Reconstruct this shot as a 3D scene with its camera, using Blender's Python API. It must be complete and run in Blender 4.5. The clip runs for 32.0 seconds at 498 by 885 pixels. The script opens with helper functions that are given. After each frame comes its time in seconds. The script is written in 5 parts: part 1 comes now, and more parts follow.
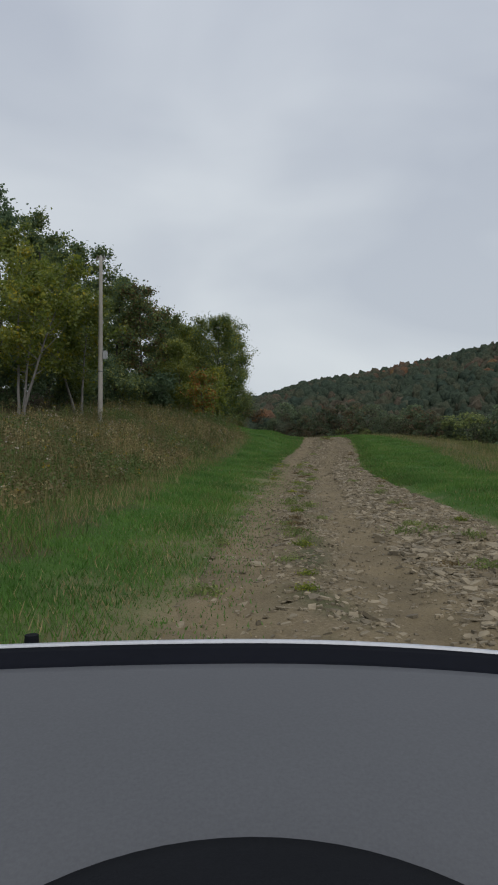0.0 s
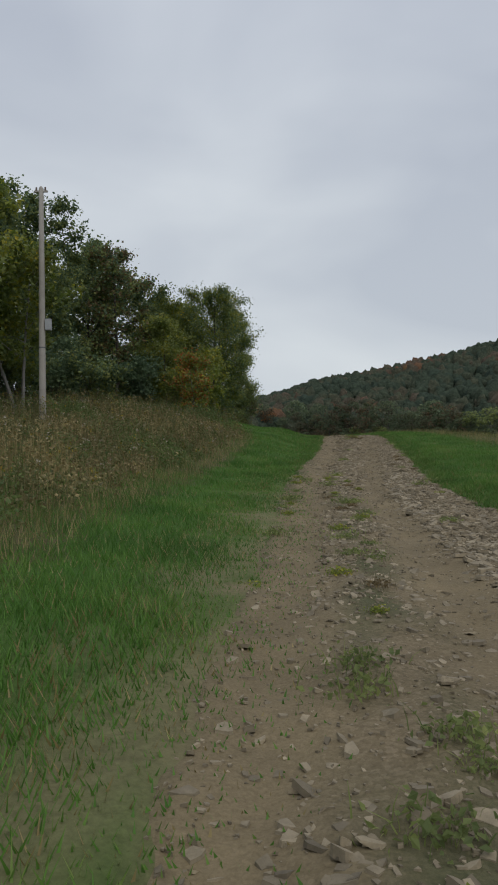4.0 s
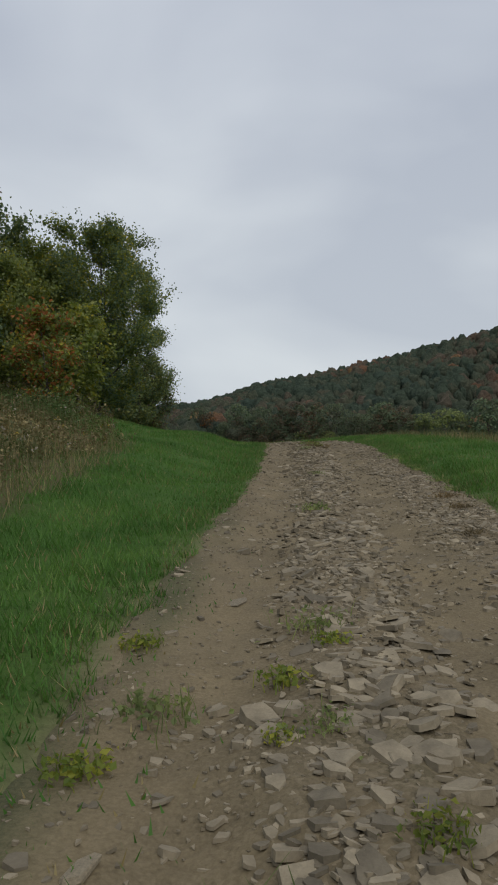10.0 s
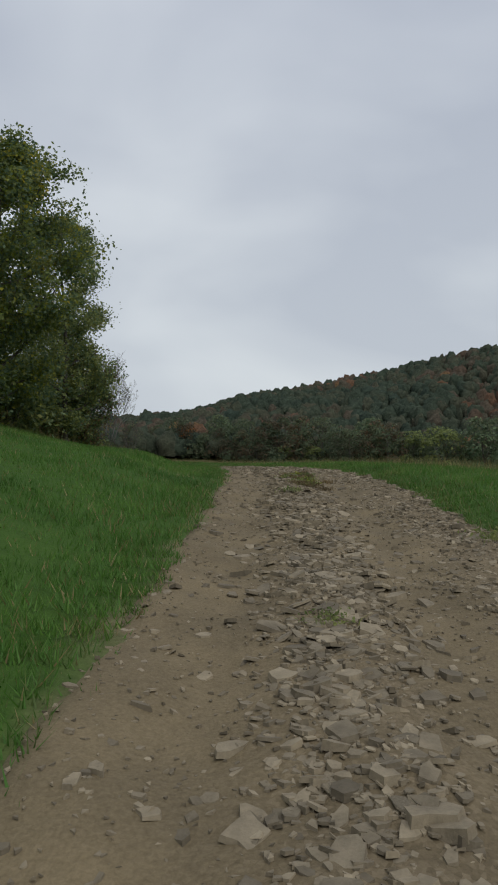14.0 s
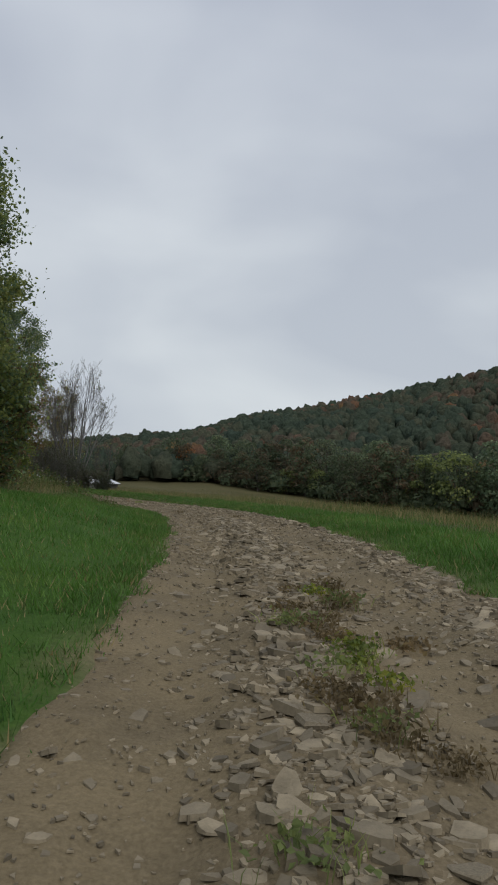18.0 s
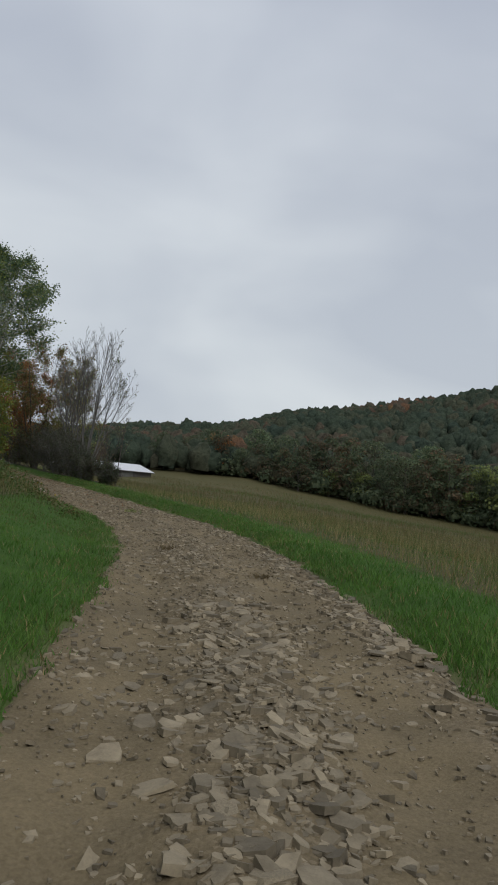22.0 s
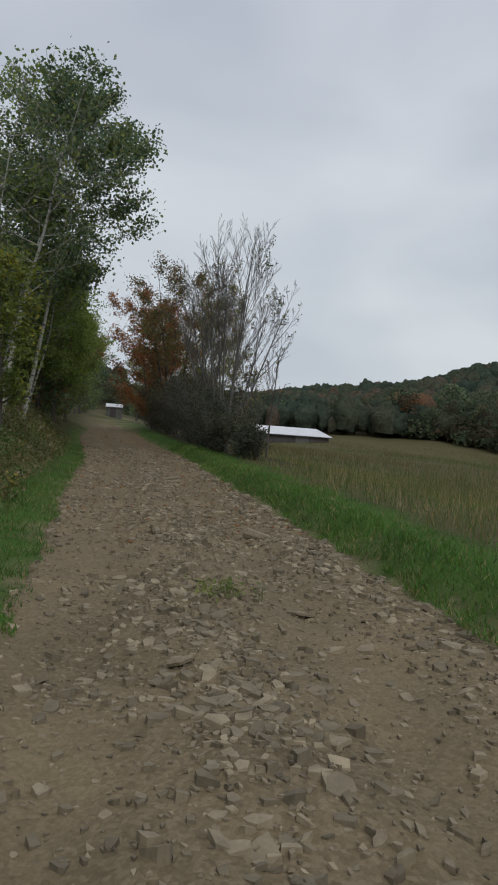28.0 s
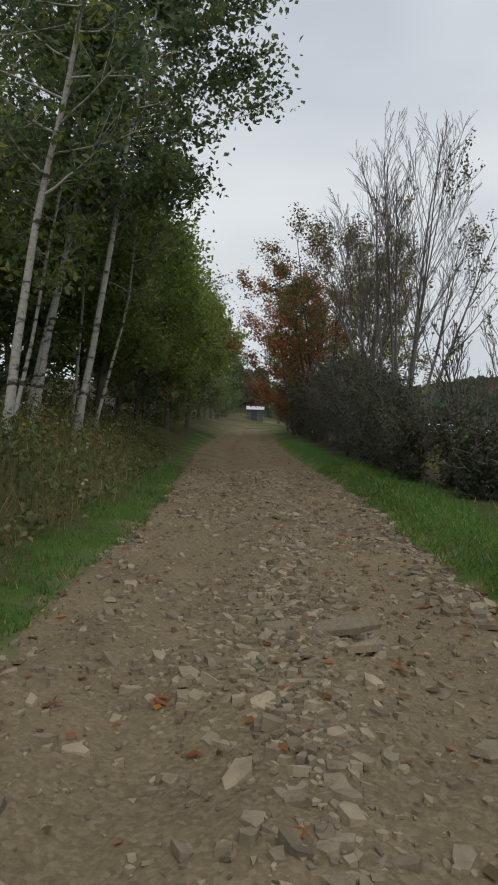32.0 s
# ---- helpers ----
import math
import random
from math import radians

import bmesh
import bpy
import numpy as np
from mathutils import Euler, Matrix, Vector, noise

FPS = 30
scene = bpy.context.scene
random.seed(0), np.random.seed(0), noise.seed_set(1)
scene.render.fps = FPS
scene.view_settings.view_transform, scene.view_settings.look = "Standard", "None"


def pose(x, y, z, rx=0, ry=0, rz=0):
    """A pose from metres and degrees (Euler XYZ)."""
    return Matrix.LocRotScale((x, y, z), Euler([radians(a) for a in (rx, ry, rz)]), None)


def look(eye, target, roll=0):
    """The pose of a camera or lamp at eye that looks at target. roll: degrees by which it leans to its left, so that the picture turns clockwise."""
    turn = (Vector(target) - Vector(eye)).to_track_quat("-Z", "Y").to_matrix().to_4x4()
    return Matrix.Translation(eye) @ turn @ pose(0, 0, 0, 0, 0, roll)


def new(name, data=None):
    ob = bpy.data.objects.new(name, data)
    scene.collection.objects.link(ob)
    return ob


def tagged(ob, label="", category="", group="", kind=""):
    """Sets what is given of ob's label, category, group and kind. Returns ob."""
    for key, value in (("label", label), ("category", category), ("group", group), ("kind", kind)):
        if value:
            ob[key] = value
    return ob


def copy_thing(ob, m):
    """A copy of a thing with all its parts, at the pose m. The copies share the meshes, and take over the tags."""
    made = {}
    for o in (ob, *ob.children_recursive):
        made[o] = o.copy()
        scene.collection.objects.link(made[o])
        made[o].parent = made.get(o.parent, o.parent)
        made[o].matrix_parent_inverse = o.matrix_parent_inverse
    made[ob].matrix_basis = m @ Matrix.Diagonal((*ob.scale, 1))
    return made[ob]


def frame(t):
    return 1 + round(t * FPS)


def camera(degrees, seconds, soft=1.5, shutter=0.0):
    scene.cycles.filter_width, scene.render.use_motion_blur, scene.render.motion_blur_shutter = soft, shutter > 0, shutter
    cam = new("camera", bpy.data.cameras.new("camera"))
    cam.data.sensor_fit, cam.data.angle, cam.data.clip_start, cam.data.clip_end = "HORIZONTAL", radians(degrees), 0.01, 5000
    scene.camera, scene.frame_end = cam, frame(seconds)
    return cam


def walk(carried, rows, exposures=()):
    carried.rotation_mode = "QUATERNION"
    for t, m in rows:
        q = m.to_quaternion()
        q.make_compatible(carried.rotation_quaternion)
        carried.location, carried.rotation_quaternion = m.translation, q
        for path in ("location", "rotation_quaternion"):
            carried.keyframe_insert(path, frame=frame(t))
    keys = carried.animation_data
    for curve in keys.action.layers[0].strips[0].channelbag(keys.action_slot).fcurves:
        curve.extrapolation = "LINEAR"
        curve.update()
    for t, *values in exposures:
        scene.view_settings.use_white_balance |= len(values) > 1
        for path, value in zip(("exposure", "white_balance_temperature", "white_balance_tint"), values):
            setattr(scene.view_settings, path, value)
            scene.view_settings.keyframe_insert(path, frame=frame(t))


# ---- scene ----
cam = camera(40.50, 32.0, soft=1.9)
# seconds, x, y, z, pitch, roll, yaw: the eye rides 1.45 m over the road
PATH = [
    (0.0, 0.000, -0.000, 1.450, 1.76, 0.34, -0.00),
    (0.5, 0.069, 1.579, 1.491, 1.70, -0.26, -0.03),
    (1.0, 0.180, 3.128, 1.515, 1.63, -0.47, -0.01),
    (1.5, 0.270, 4.601, 1.561, 1.55, -0.27, 0.23),
    (2.0, 0.339, 5.998, 1.624, 1.59, 0.25, 0.44),
    (2.5, 0.368, 7.402, 1.682, 1.74, 0.74, 0.60),
    (4.5, 0.355, 13.054, 1.863, 1.83, 1.23, 0.83),
    (5.0, 0.463, 14.415, 1.899, 1.80, 1.61, 0.27),
    (5.5, 0.555, 15.776, 1.968, 1.91, 1.85, -0.03),
    (6.0, 0.683, 17.127, 2.015, 1.97, 2.83, -0.05),
    (6.5, 0.809, 18.492, 2.072, 2.03, 3.77, -0.03),
    (7.0, 0.946, 19.848, 2.117, 1.98, 4.95, -0.03),
    (7.5, 1.120, 21.211, 2.183, 1.97, 5.95, -0.71),
    (8.0, 1.304, 22.556, 2.219, 1.79, 6.21, -1.87),
    (8.5, 1.472, 23.903, 2.280, 1.09, 5.41, -2.52),
    (9.0, 1.624, 25.233, 2.349, 0.88, 4.44, -2.63),
    (9.5, 1.765, 26.524, 2.445, 1.64, 3.39, -3.55),
    (10.0, 1.970, 27.754, 2.531, 2.21, 2.07, -3.79),
    (10.5, 2.111, 28.987, 2.647, 2.55, 0.91, -4.22),
    (11.0, 2.305, 30.146, 2.709, 2.79, 0.67, -4.30),
    (11.5, 2.421, 31.339, 2.794, 2.80, 0.29, -4.33),
    (12.0, 2.630, 32.561, 2.873, 2.80, 0.66, -4.26),
    (12.5, 2.808, 33.875, 2.961, 3.02, 0.53, -4.34),
    (13.0, 3.038, 35.202, 3.085, 3.30, 0.73, -4.30),
    (13.5, 3.257, 36.544, 3.211, 3.29, 0.78, -4.61),
    (14.0, 3.471, 37.862, 3.328, 3.19, 0.34, -5.24),
    (14.5, 3.642, 39.113, 3.441, 3.07, -0.22, -5.33),
    (16.5, 4.345, 43.993, 3.881, 4.26, -0.36, -5.75),
    (17.0, 4.527, 45.181, 4.020, 4.27, -0.46, -5.58),
    (17.5, 4.714, 46.365, 4.174, 4.65, -0.67, -5.36),
    (18.0, 4.894, 47.544, 4.311, 4.95, -0.34, -5.08),
    (18.5, 5.041, 48.752, 4.484, 5.05, -0.07, -4.88),
    (19.0, 5.177, 49.954, 4.615, 5.00, -0.42, -4.69),
    (19.5, 5.348, 51.114, 4.737, 5.14, -0.61, -4.51),
    (20.0, 5.432, 52.295, 4.820, 5.14, -2.07, -4.45),
    (20.5, 5.551, 53.465, 4.920, 5.11, -3.05, -4.31),
    (21.0, 5.629, 54.642, 4.979, 4.88, -3.59, -3.98),
    (21.5, 5.705, 55.889, 5.043, 5.02, -4.08, -3.74),
    (22.0, 5.722, 57.225, 5.063, 4.41, -4.53, -1.77),
    (22.5, 5.742, 58.567, 5.109, 3.01, -4.05, -0.78),
    (23.0, 5.697, 59.931, 5.151, 2.64, -4.16, 0.23),
    (23.5, 5.668, 61.296, 5.170, 2.34, -3.30, 2.01),
    (24.0, 5.594, 62.716, 5.209, 1.96, -2.98, 3.06),
    (24.5, 5.503, 64.158, 5.234, 1.82, -2.76, 4.21),
    (26.5, 4.851, 70.075, 5.340, 0.86, -5.01, 8.24),
    (27.0, 4.592, 71.543, 5.336, 0.71, -5.09, 9.16),
    (27.5, 4.339, 72.915, 5.336, 0.38, -4.14, 11.71),
    (28.0, 3.995, 74.249, 5.356, 0.39, -3.33, 13.38),
    (28.5, 3.614, 75.566, 5.404, 0.23, -2.15, 15.93),
    (29.0, 3.187, 76.866, 5.425, 0.13, -0.72, 16.51),
    (29.5, 2.681, 78.119, 5.478, 0.05, -0.99, 19.44),
    (30.0, 2.196, 79.367, 5.493, 0.13, -0.46, 20.91),
    (30.5, 1.660, 80.507, 5.563, 0.16, -0.92, 22.67),
    (31.0, 1.166, 81.603, 5.625, 0.01, -1.46, 24.22),
    (31.5, 0.704, 82.731, 5.672, -0.04, -2.00, 25.13),
    (32.0, 0.317, 83.835, 5.749, -0.09, -1.73, 25.61),
]
walk(cam, [(t, pose(x, y, z, 90 + p, r, w)) for t, x, y, z, p, r, w in PATH], exposures=[(0, 0.0, 6500, 10), (27.5, 0.0, 6500, 10), (29.5, 0.08, 6500, 10), (32, 0.2, 6750, 10)])

# ---- overcast sky and a veiled sun ----
world = bpy.data.worlds.new("overcast_sky")
scene.world = world
world.use_nodes = True
wn = world.node_tree
bg = wn.nodes["Background"]
sky = wn.nodes.new("ShaderNodeTexSky")
sky.sky_type, sky.sun_disc = "NISHITA", False
sky.sun_elevation, sky.sun_rotation = radians(52), radians(147)
sky.air_density, sky.dust_density = 1.0, 3.0
tc = wn.nodes.new("ShaderNodeTexCoord")
sep = wn.nodes.new("ShaderNodeSeparateXYZ")
wn.links.new(tc.outputs["Generated"], sep.inputs[0])
mp = wn.nodes.new("ShaderNodeMapping")
mp.inputs["Scale"].default_value = (1.0, 1.0, 2.2)
mp.inputs["Location"].default_value = (0.35, 0.1, 0.0)
wn.links.new(tc.outputs["Generated"], mp.inputs[0])
cl = wn.nodes.new("ShaderNodeTexNoise")
cl.inputs["Scale"].default_value, cl.inputs["Detail"].default_value, cl.inputs["Roughness"].default_value = 2.1, 4.0, 0.42
cl.inputs["Distortion"].default_value = 0.3
wn.links.new(mp.outputs[0], cl.inputs["Vector"])
cr = wn.nodes.new("ShaderNodeValToRGB")
cr.color_ramp.elements[0].position, cr.color_ramp.elements[0].color = 0.37, (4.95, 5.4, 6.1, 1)
cr.color_ramp.elements[1].position, cr.color_ramp.elements[1].color = 0.64, (6.6, 7.05, 7.5, 1)
wn.links.new(cl.outputs[0], cr.inputs[0])
# the cloud deck thins and brightens towards the horizon
hr = wn.nodes.new("ShaderNodeValToRGB")
hr.color_ramp.interpolation = "EASE"
hr.color_ramp.elements[0].position, hr.color_ramp.elements[0].color = 0.0, (1.06, 1.06, 1.03, 1)
hr.color_ramp.elements[1].position, hr.color_ramp.elements[1].color = 0.8, (0.86, 0.87, 0.92, 1)
wn.links.new(sep.outputs[2], hr.inputs[0])
mul = wn.nodes.new("ShaderNodeMix")
mul.data_type, mul.blend_type = "RGBA", "MULTIPLY"
mul.inputs[0].default_value = 1.0
wn.links.new(cr.outputs[0], mul.inputs[6])
wn.links.new(hr.outputs[0], mul.inputs[7])
veil = wn.nodes.new("ShaderNodeMix")
veil.data_type = "RGBA"
veil.inputs[0].default_value = 0.95
wn.links.new(sky.outputs[0], veil.inputs[6])
wn.links.new(mul.outputs[2], veil.inputs[7])
wn.links.new(veil.outputs[2], bg.inputs["Color"])
bg.inputs["Strength"].default_value = 0.1
sun = new("sun", bpy.data.lights.new("sun", "SUN"))
sun.data.energy, sun.data.angle, sun.data.color = 1.1, radians(50), (1.0, 0.97, 0.93)
sun.matrix_basis = look((45, -70, 105), (0, 0, 0))

# ---- materials ----
def mat_new(name):
    m = bpy.data.materials.new(name)
    m.use_nodes = True
    nt = m.node_tree
    return m, nt, nt.nodes["Principled BSDF"]


def ramp(nt, fac, stops):
    n = nt.nodes.new("ShaderNodeValToRGB")
    e = n.color_ramp.elements
    while len(e) < len(stops):
        e.new(0.5)
    for el, (p, c) in zip(e, stops):
        el.position, el.color = p, (*c, 1)
    nt.links.new(fac, n.inputs[0])
    return n.outputs[0]


def noise_tex(nt, scale, detail=4.0, rough=0.55, coord="Object", vec=None):
    n = nt.nodes.new("ShaderNodeTexNoise")
    n.inputs["Scale"].default_value = scale
    n.inputs["Detail"].default_value = detail
    n.inputs["Roughness"].default_value = rough
    if vec is None:
        vec = nt.nodes.new("ShaderNodeTexCoord").outputs[coord]
    nt.links.new(vec, n.inputs["Vector"])
    return n.outputs[0]


def mix_col(nt, fac, a, b, mode="MIX"):
    n = nt.nodes.new("ShaderNodeMix")
    n.data_type, n.blend_type = "RGBA", mode
    for sock, v in ((n.inputs[0], fac), (n.inputs[6], a), (n.inputs[7], b)):
        if isinstance(v, (int, float)):
            sock.default_value = v
        elif isinstance(v, tuple):
            sock.default_value = (*v, 1)
        else:
            nt.links.new(v, sock)
    return n.outputs[2]


def add_bump(nt, bsdf, height, strength=0.4, dist=0.02):
    b = nt.nodes.new("ShaderNodeBump")
    b.inputs["Strength"].default_value, b.inputs["Distance"].default_value = strength, dist
    nt.links.new(height, b.inputs["Height"])
    nt.links.new(b.outputs[0], bsdf.inputs["Normal"])


def surface_mat(name, dark, light, scale=3.0, fine=40.0, rough=0.85, bump=0.3, dist=0.01, metal=0.0, island=0.0, spec=0.5):
    """Two scales of colour variation with relief."""
    m, nt, b = mat_new(name)
    big = noise_tex(nt, scale)
    small = noise_tex(nt, fine, 6.0, 0.65)
    mid = tuple((p + q) / 2 for p, q in zip(dark, light))
    c1 = ramp(nt, big, [(0.3, dark), (0.7, light)])
    c2 = ramp(nt, small, [(0.3, tuple(v * 0.75 for v in mid)), (0.7, tuple(min(1, v * 1.2) for v in mid))])
    col = mix_col(nt, 0.45, c1, c2)
    if island:
        g = nt.nodes.new("ShaderNodeNewGeometry")
        i = ramp(nt, g.outputs["Random Per Island"], [(0.0, (1 - island,) * 3), (1.0, (1 + island * 0.6,) * 3)])
        col = mix_col(nt, 1.0, col, i, "MULTIPLY")
    nt.links.new(col, b.inputs["Base Color"])
    b.inputs["Roughness"].default_value = rough
    b.inputs["Metallic"].default_value = metal
    b.inputs["Specular IOR Level"].default_value = spec
    add_bump(nt, b, small, bump, dist)
    return m


def leaf_mat(name, stops, clump=0.9, trans=0.5, vary=True):
    """Foliage: colour by leaf, shifted by clump, thin enough to let light through."""
    m, nt, b = mat_new(name)
    g = nt.nodes.new("ShaderNodeNewGeometry")
    big = noise_tex(nt, clump, 2.0)
    mth = nt.nodes.new("ShaderNodeMath")
    mth.operation = "MULTIPLY_ADD"
    nt.links.new(g.outputs["Random Per Island"], mth.inputs[0])
    mth.inputs[1].default_value = 0.45
    sh = nt.nodes.new("ShaderNodeMath")
    sh.operation = "MULTIPLY_ADD"
    nt.links.new(big, sh.inputs[0])
    sh.inputs[1].default_value, sh.inputs[2].default_value = 1.5, -0.48
    nt.links.new(sh.outputs[0], mth.inputs[2])
    col = ramp(nt, mth.outputs[0], stops)
    if vary:
        oi = nt.nodes.new("ShaderNodeObjectInfo")
        v = ramp(nt, oi.outputs["Random"], [(0.0, (0.8, 0.82, 0.8)), (1.0, (1.2, 1.15, 1.1))])
        col = mix_col(nt, 1.0, col, v, "MULTIPLY")
    nt.links.new(col, b.inputs["Base Color"])
    b.inputs["Roughness"].default_value = 0.6
    b.inputs["Specular IOR Level"].default_value = 0.3
    t = nt.nodes.new("ShaderNodeBsdfTranslucent")
    nt.links.new(col, t.inputs["Color"])
    mx = nt.nodes.new("ShaderNodeMixShader")
    mx.inputs[0].default_value = trans
    nt.links.new(b.outputs[0], mx.inputs[1])
    nt.links.new(t.outputs[0], mx.inputs[2])
    nt.links.new(mx.outputs[0], nt.nodes["Material Output"].inputs["Surface"])
    return m


M = {}
M["bark"] = surface_mat("bark_grey_brown", (0.05, 0.042, 0.034), (0.13, 0.115, 0.098), 2.0, 30, 0.95, 0.6, 0.03)
M["bark_pale"] = surface_mat("bark_pale_limb", (0.12, 0.11, 0.10), (0.26, 0.25, 0.23), 2.0, 30, 0.9, 0.5, 0.02)
M["twig"] = surface_mat("bark_bare_twig", (0.092, 0.087, 0.080), (0.175, 0.167, 0.155), 2.0, 30, 0.95, 0.4, 0.02)


def aspen_bark():
    m, nt, b = mat_new("bark_aspen")
    tc = nt.nodes.new("ShaderNodeTexCoord").outputs["Object"]
    mp = nt.nodes.new("ShaderNodeMapping")
    mp.inputs["Scale"].default_value = (3.0, 3.0, 9.0)
    nt.links.new(tc, mp.inputs[0])
    scar = noise_tex(nt, 1.0, 3.0, 0.6, vec=mp.outputs[0])
    fine = noise_tex(nt, 24.0, 5.0, 0.6, vec=tc)
    base = ramp(nt, fine, [(0.3, (0.27, 0.26, 0.225)), (0.7, (0.46, 0.45, 0.40))])
    col = mix_col(nt, ramp(nt, scar, [(0.54, (0, 0, 0)), (0.64, (1, 1, 1))]), base, (0.05, 0.045, 0.04))
    nt.links.new(col, b.inputs["Base Color"])
    b.inputs["Roughness"].default_value = 0.85
    add_bump(nt, b, scar, 0.4, 0.01)
    return m


M["aspen"] = aspen_bark()
GREEN = [(0.0, (0.100, 0.136, 0.050)), (0.35, (0.178, 0.224, 0.079)), (0.7, (0.274, 0.318, 0.107)), (1.0, (0.418, 0.414, 0.152))]
DEEP = [(0.0, (0.073, 0.115, 0.070)), (0.4, (0.124, 0.188, 0.107)), (0.75, (0.188, 0.263, 0.137)), (1.0, (0.292, 0.347, 0.172))]
YELLOW = [(0.0, (0.084, 0.133, 0.030)), (0.4, (0.166, 0.217, 0.039)), (0.7, (0.307, 0.312, 0.047)), (1.0, (0.567, 0.432, 0.054))]
LIME = [(0.0, (0.112, 0.166, 0.046)), (0.4, (0.194, 0.276, 0.066)), (0.75, (0.296, 0.374, 0.086)), (1.0, (0.440, 0.460, 0.112))]
ORANGE = [(0.0, (0.170, 0.078, 0.030)), (0.4, (0.330, 0.132, 0.046)), (0.75, (0.460, 0.196, 0.064)), (1.0, (0.520, 0.300, 0.085))]
RUST = [(0.0, (0.150, 0.098, 0.050)), (0.4, (0.300, 0.158, 0.082)), (0.75, (0.440, 0.212, 0.112)), (1.0, (0.310, 0.260, 0.105))]
BROWN = [(0.0, (0.077, 0.061, 0.031)), (0.4, (0.163, 0.122, 0.061)), (0.75, (0.269, 0.202, 0.106)), (1.0, (0.192, 0.211, 0.067))]
DUSK = [(0.0, (0.030, 0.036, 0.022)), (0.4, (0.058, 0.062, 0.036)), (0.75, (0.092, 0.086, 0.050)), (1.0, (0.135, 0.115, 0.066))]
FOREST = [(0.0, (0.062, 0.092, 0.056)), (0.4, (0.100, 0.138, 0.078)), (0.75, (0.148, 0.182, 0.098)), (1.0, (0.210, 0.212, 0.116))]
SERE = [(0.0, (0.066, 0.064, 0.042)), (0.4, (0.108, 0.094, 0.058)), (0.75, (0.150, 0.112, 0.066)), (1.0, (0.200, 0.128, 0.066))]
for key, st in (("dusk", DUSK), ("forest", FOREST), ("sere", SERE), ("green", GREEN), ("deep", DEEP), ("yellow", YELLOW), ("lime", LIME), ("orange", ORANGE), ("rust", RUST), ("brown", BROWN)):
    M["leaf_" + key] = leaf_mat("foliage_" + key, st)
# autumn tones, paled and blued: the distant haze is put into the colour
WOODS = [(0.0, (0.044, 0.063, 0.047)), (0.34, (0.057, 0.076, 0.052)), (0.54, (0.078, 0.085, 0.056)), (0.68, (0.099, 0.083, 0.060)), (0.82, (0.121, 0.081, 0.056)), (0.94, (0.161, 0.092, 0.055)), (1.0, (0.196, 0.134, 0.062))]


def woods_mat():
    """Far crowns: each tree and each patch of hillside leans to its own colour."""
    m, nt, b = mat_new("foliage_mixed_autumn_woods")
    g = nt.nodes.new("ShaderNodeNewGeometry")
    at = nt.nodes.new("ShaderNodeAttribute")
    at.attribute_name = "zone"
    total = None
    for src, gain, shift in ((g.outputs["Random Per Island"], 0.16, -0.08), (noise_tex(nt, 0.018, 3.0), 1.7, -0.85), (at.outputs["Fac"], 1.0, -0.06)):
        n = nt.nodes.new("ShaderNodeMath")
        n.operation = "MULTIPLY_ADD"
        nt.links.new(src, n.inputs[0])
        n.inputs[1].default_value, n.inputs[2].default_value = gain, shift
        if total is None:
            total = n.outputs[0]
        else:
            p = nt.nodes.new("ShaderNodeMath")
            nt.links.new(total, p.inputs[0])
            nt.links.new(n.outputs[0], p.inputs[1])
            total = p.outputs[0]
    col = ramp(nt, total, WOODS)
    fine = noise_tex(nt, 0.62, 5.0, 0.75)
    col = mix_col(nt, 1.0, col, ramp(nt, fine, [(0.34, (0.55, 0.56, 0.58)), (0.64, (1.32, 1.30, 1.28))]), "MULTIPLY")
    nt.links.new(col, b.inputs["Base Color"])
    b.inputs["Roughness"].default_value = 0.95
    b.inputs["Specular IOR Level"].default_value = 0.05
    add_bump(nt, b, fine, 1.0, 1.2)
    return m


M["woods"] = woods_mat()

# ---- mesh helpers ----
def mesh_np(name, verts, faces, mats=(), mat_idx=None, smooth=False):
    """A mesh from an (n,3) array and an (m,3) or (m,4) array of corners."""
    me = bpy.data.meshes.new(name)
    verts, faces = np.asarray(verts, np.float32), np.asarray(faces, np.int32)
    k = faces.shape[1]
    me.vertices.add(len(verts))
    me.vertices.foreach_set("co", verts.ravel())
    me.loops.add(faces.size)
    me.loops.foreach_set("vertex_index", faces.ravel())
    me.polygons.add(len(faces))
    me.polygons.foreach_set("loop_start", np.arange(0, faces.size, k, dtype=np.int32))
    me.polygons.foreach_set("loop_total", np.full(len(faces), k, np.int32))
    if mat_idx is not None:
        me.polygons.foreach_set("material_index", np.asarray(mat_idx, np.int32))
    me.polygons.foreach_set("use_smooth", np.full(len(faces), smooth))
    for m in mats:
        me.materials.append(m)
    me.update(calc_edges=True)
    me.validate()
    return me


def thing(name, label, category, group="", at=(0, 0, 0), rz=0):
    ob = new(name)
    ob.matrix_basis = pose(*at, 0, 0, rz)
    ob.empty_display_size = 0.2
    return tagged(ob, label, category, group)


def child(name, me, parent, label=""):
    ob = new(name, me)
    ob.parent = parent
    return tagged(ob, label)


def part(name, bm, material, parent, label=""):
    me = bpy.data.meshes.new(name)
    bm.to_mesh(me)
    bm.free()
    me.materials.append(material)
    return child(name, me, parent, label)


def box_bm(size, at=(0, 0, 0), bevel=0.0, rot=None):
    bm = bmesh.new()
    m = Matrix.Translation(at) @ (rot if rot is not None else Matrix()) @ Matrix.Diagonal((*size, 1))
    bmesh.ops.create_cube(bm, size=1.0, matrix=m)
    if bevel:
        bmesh.ops.bevel(bm, geom=bm.edges[:], offset=bevel, segments=2, affect="EDGES")
    return bm


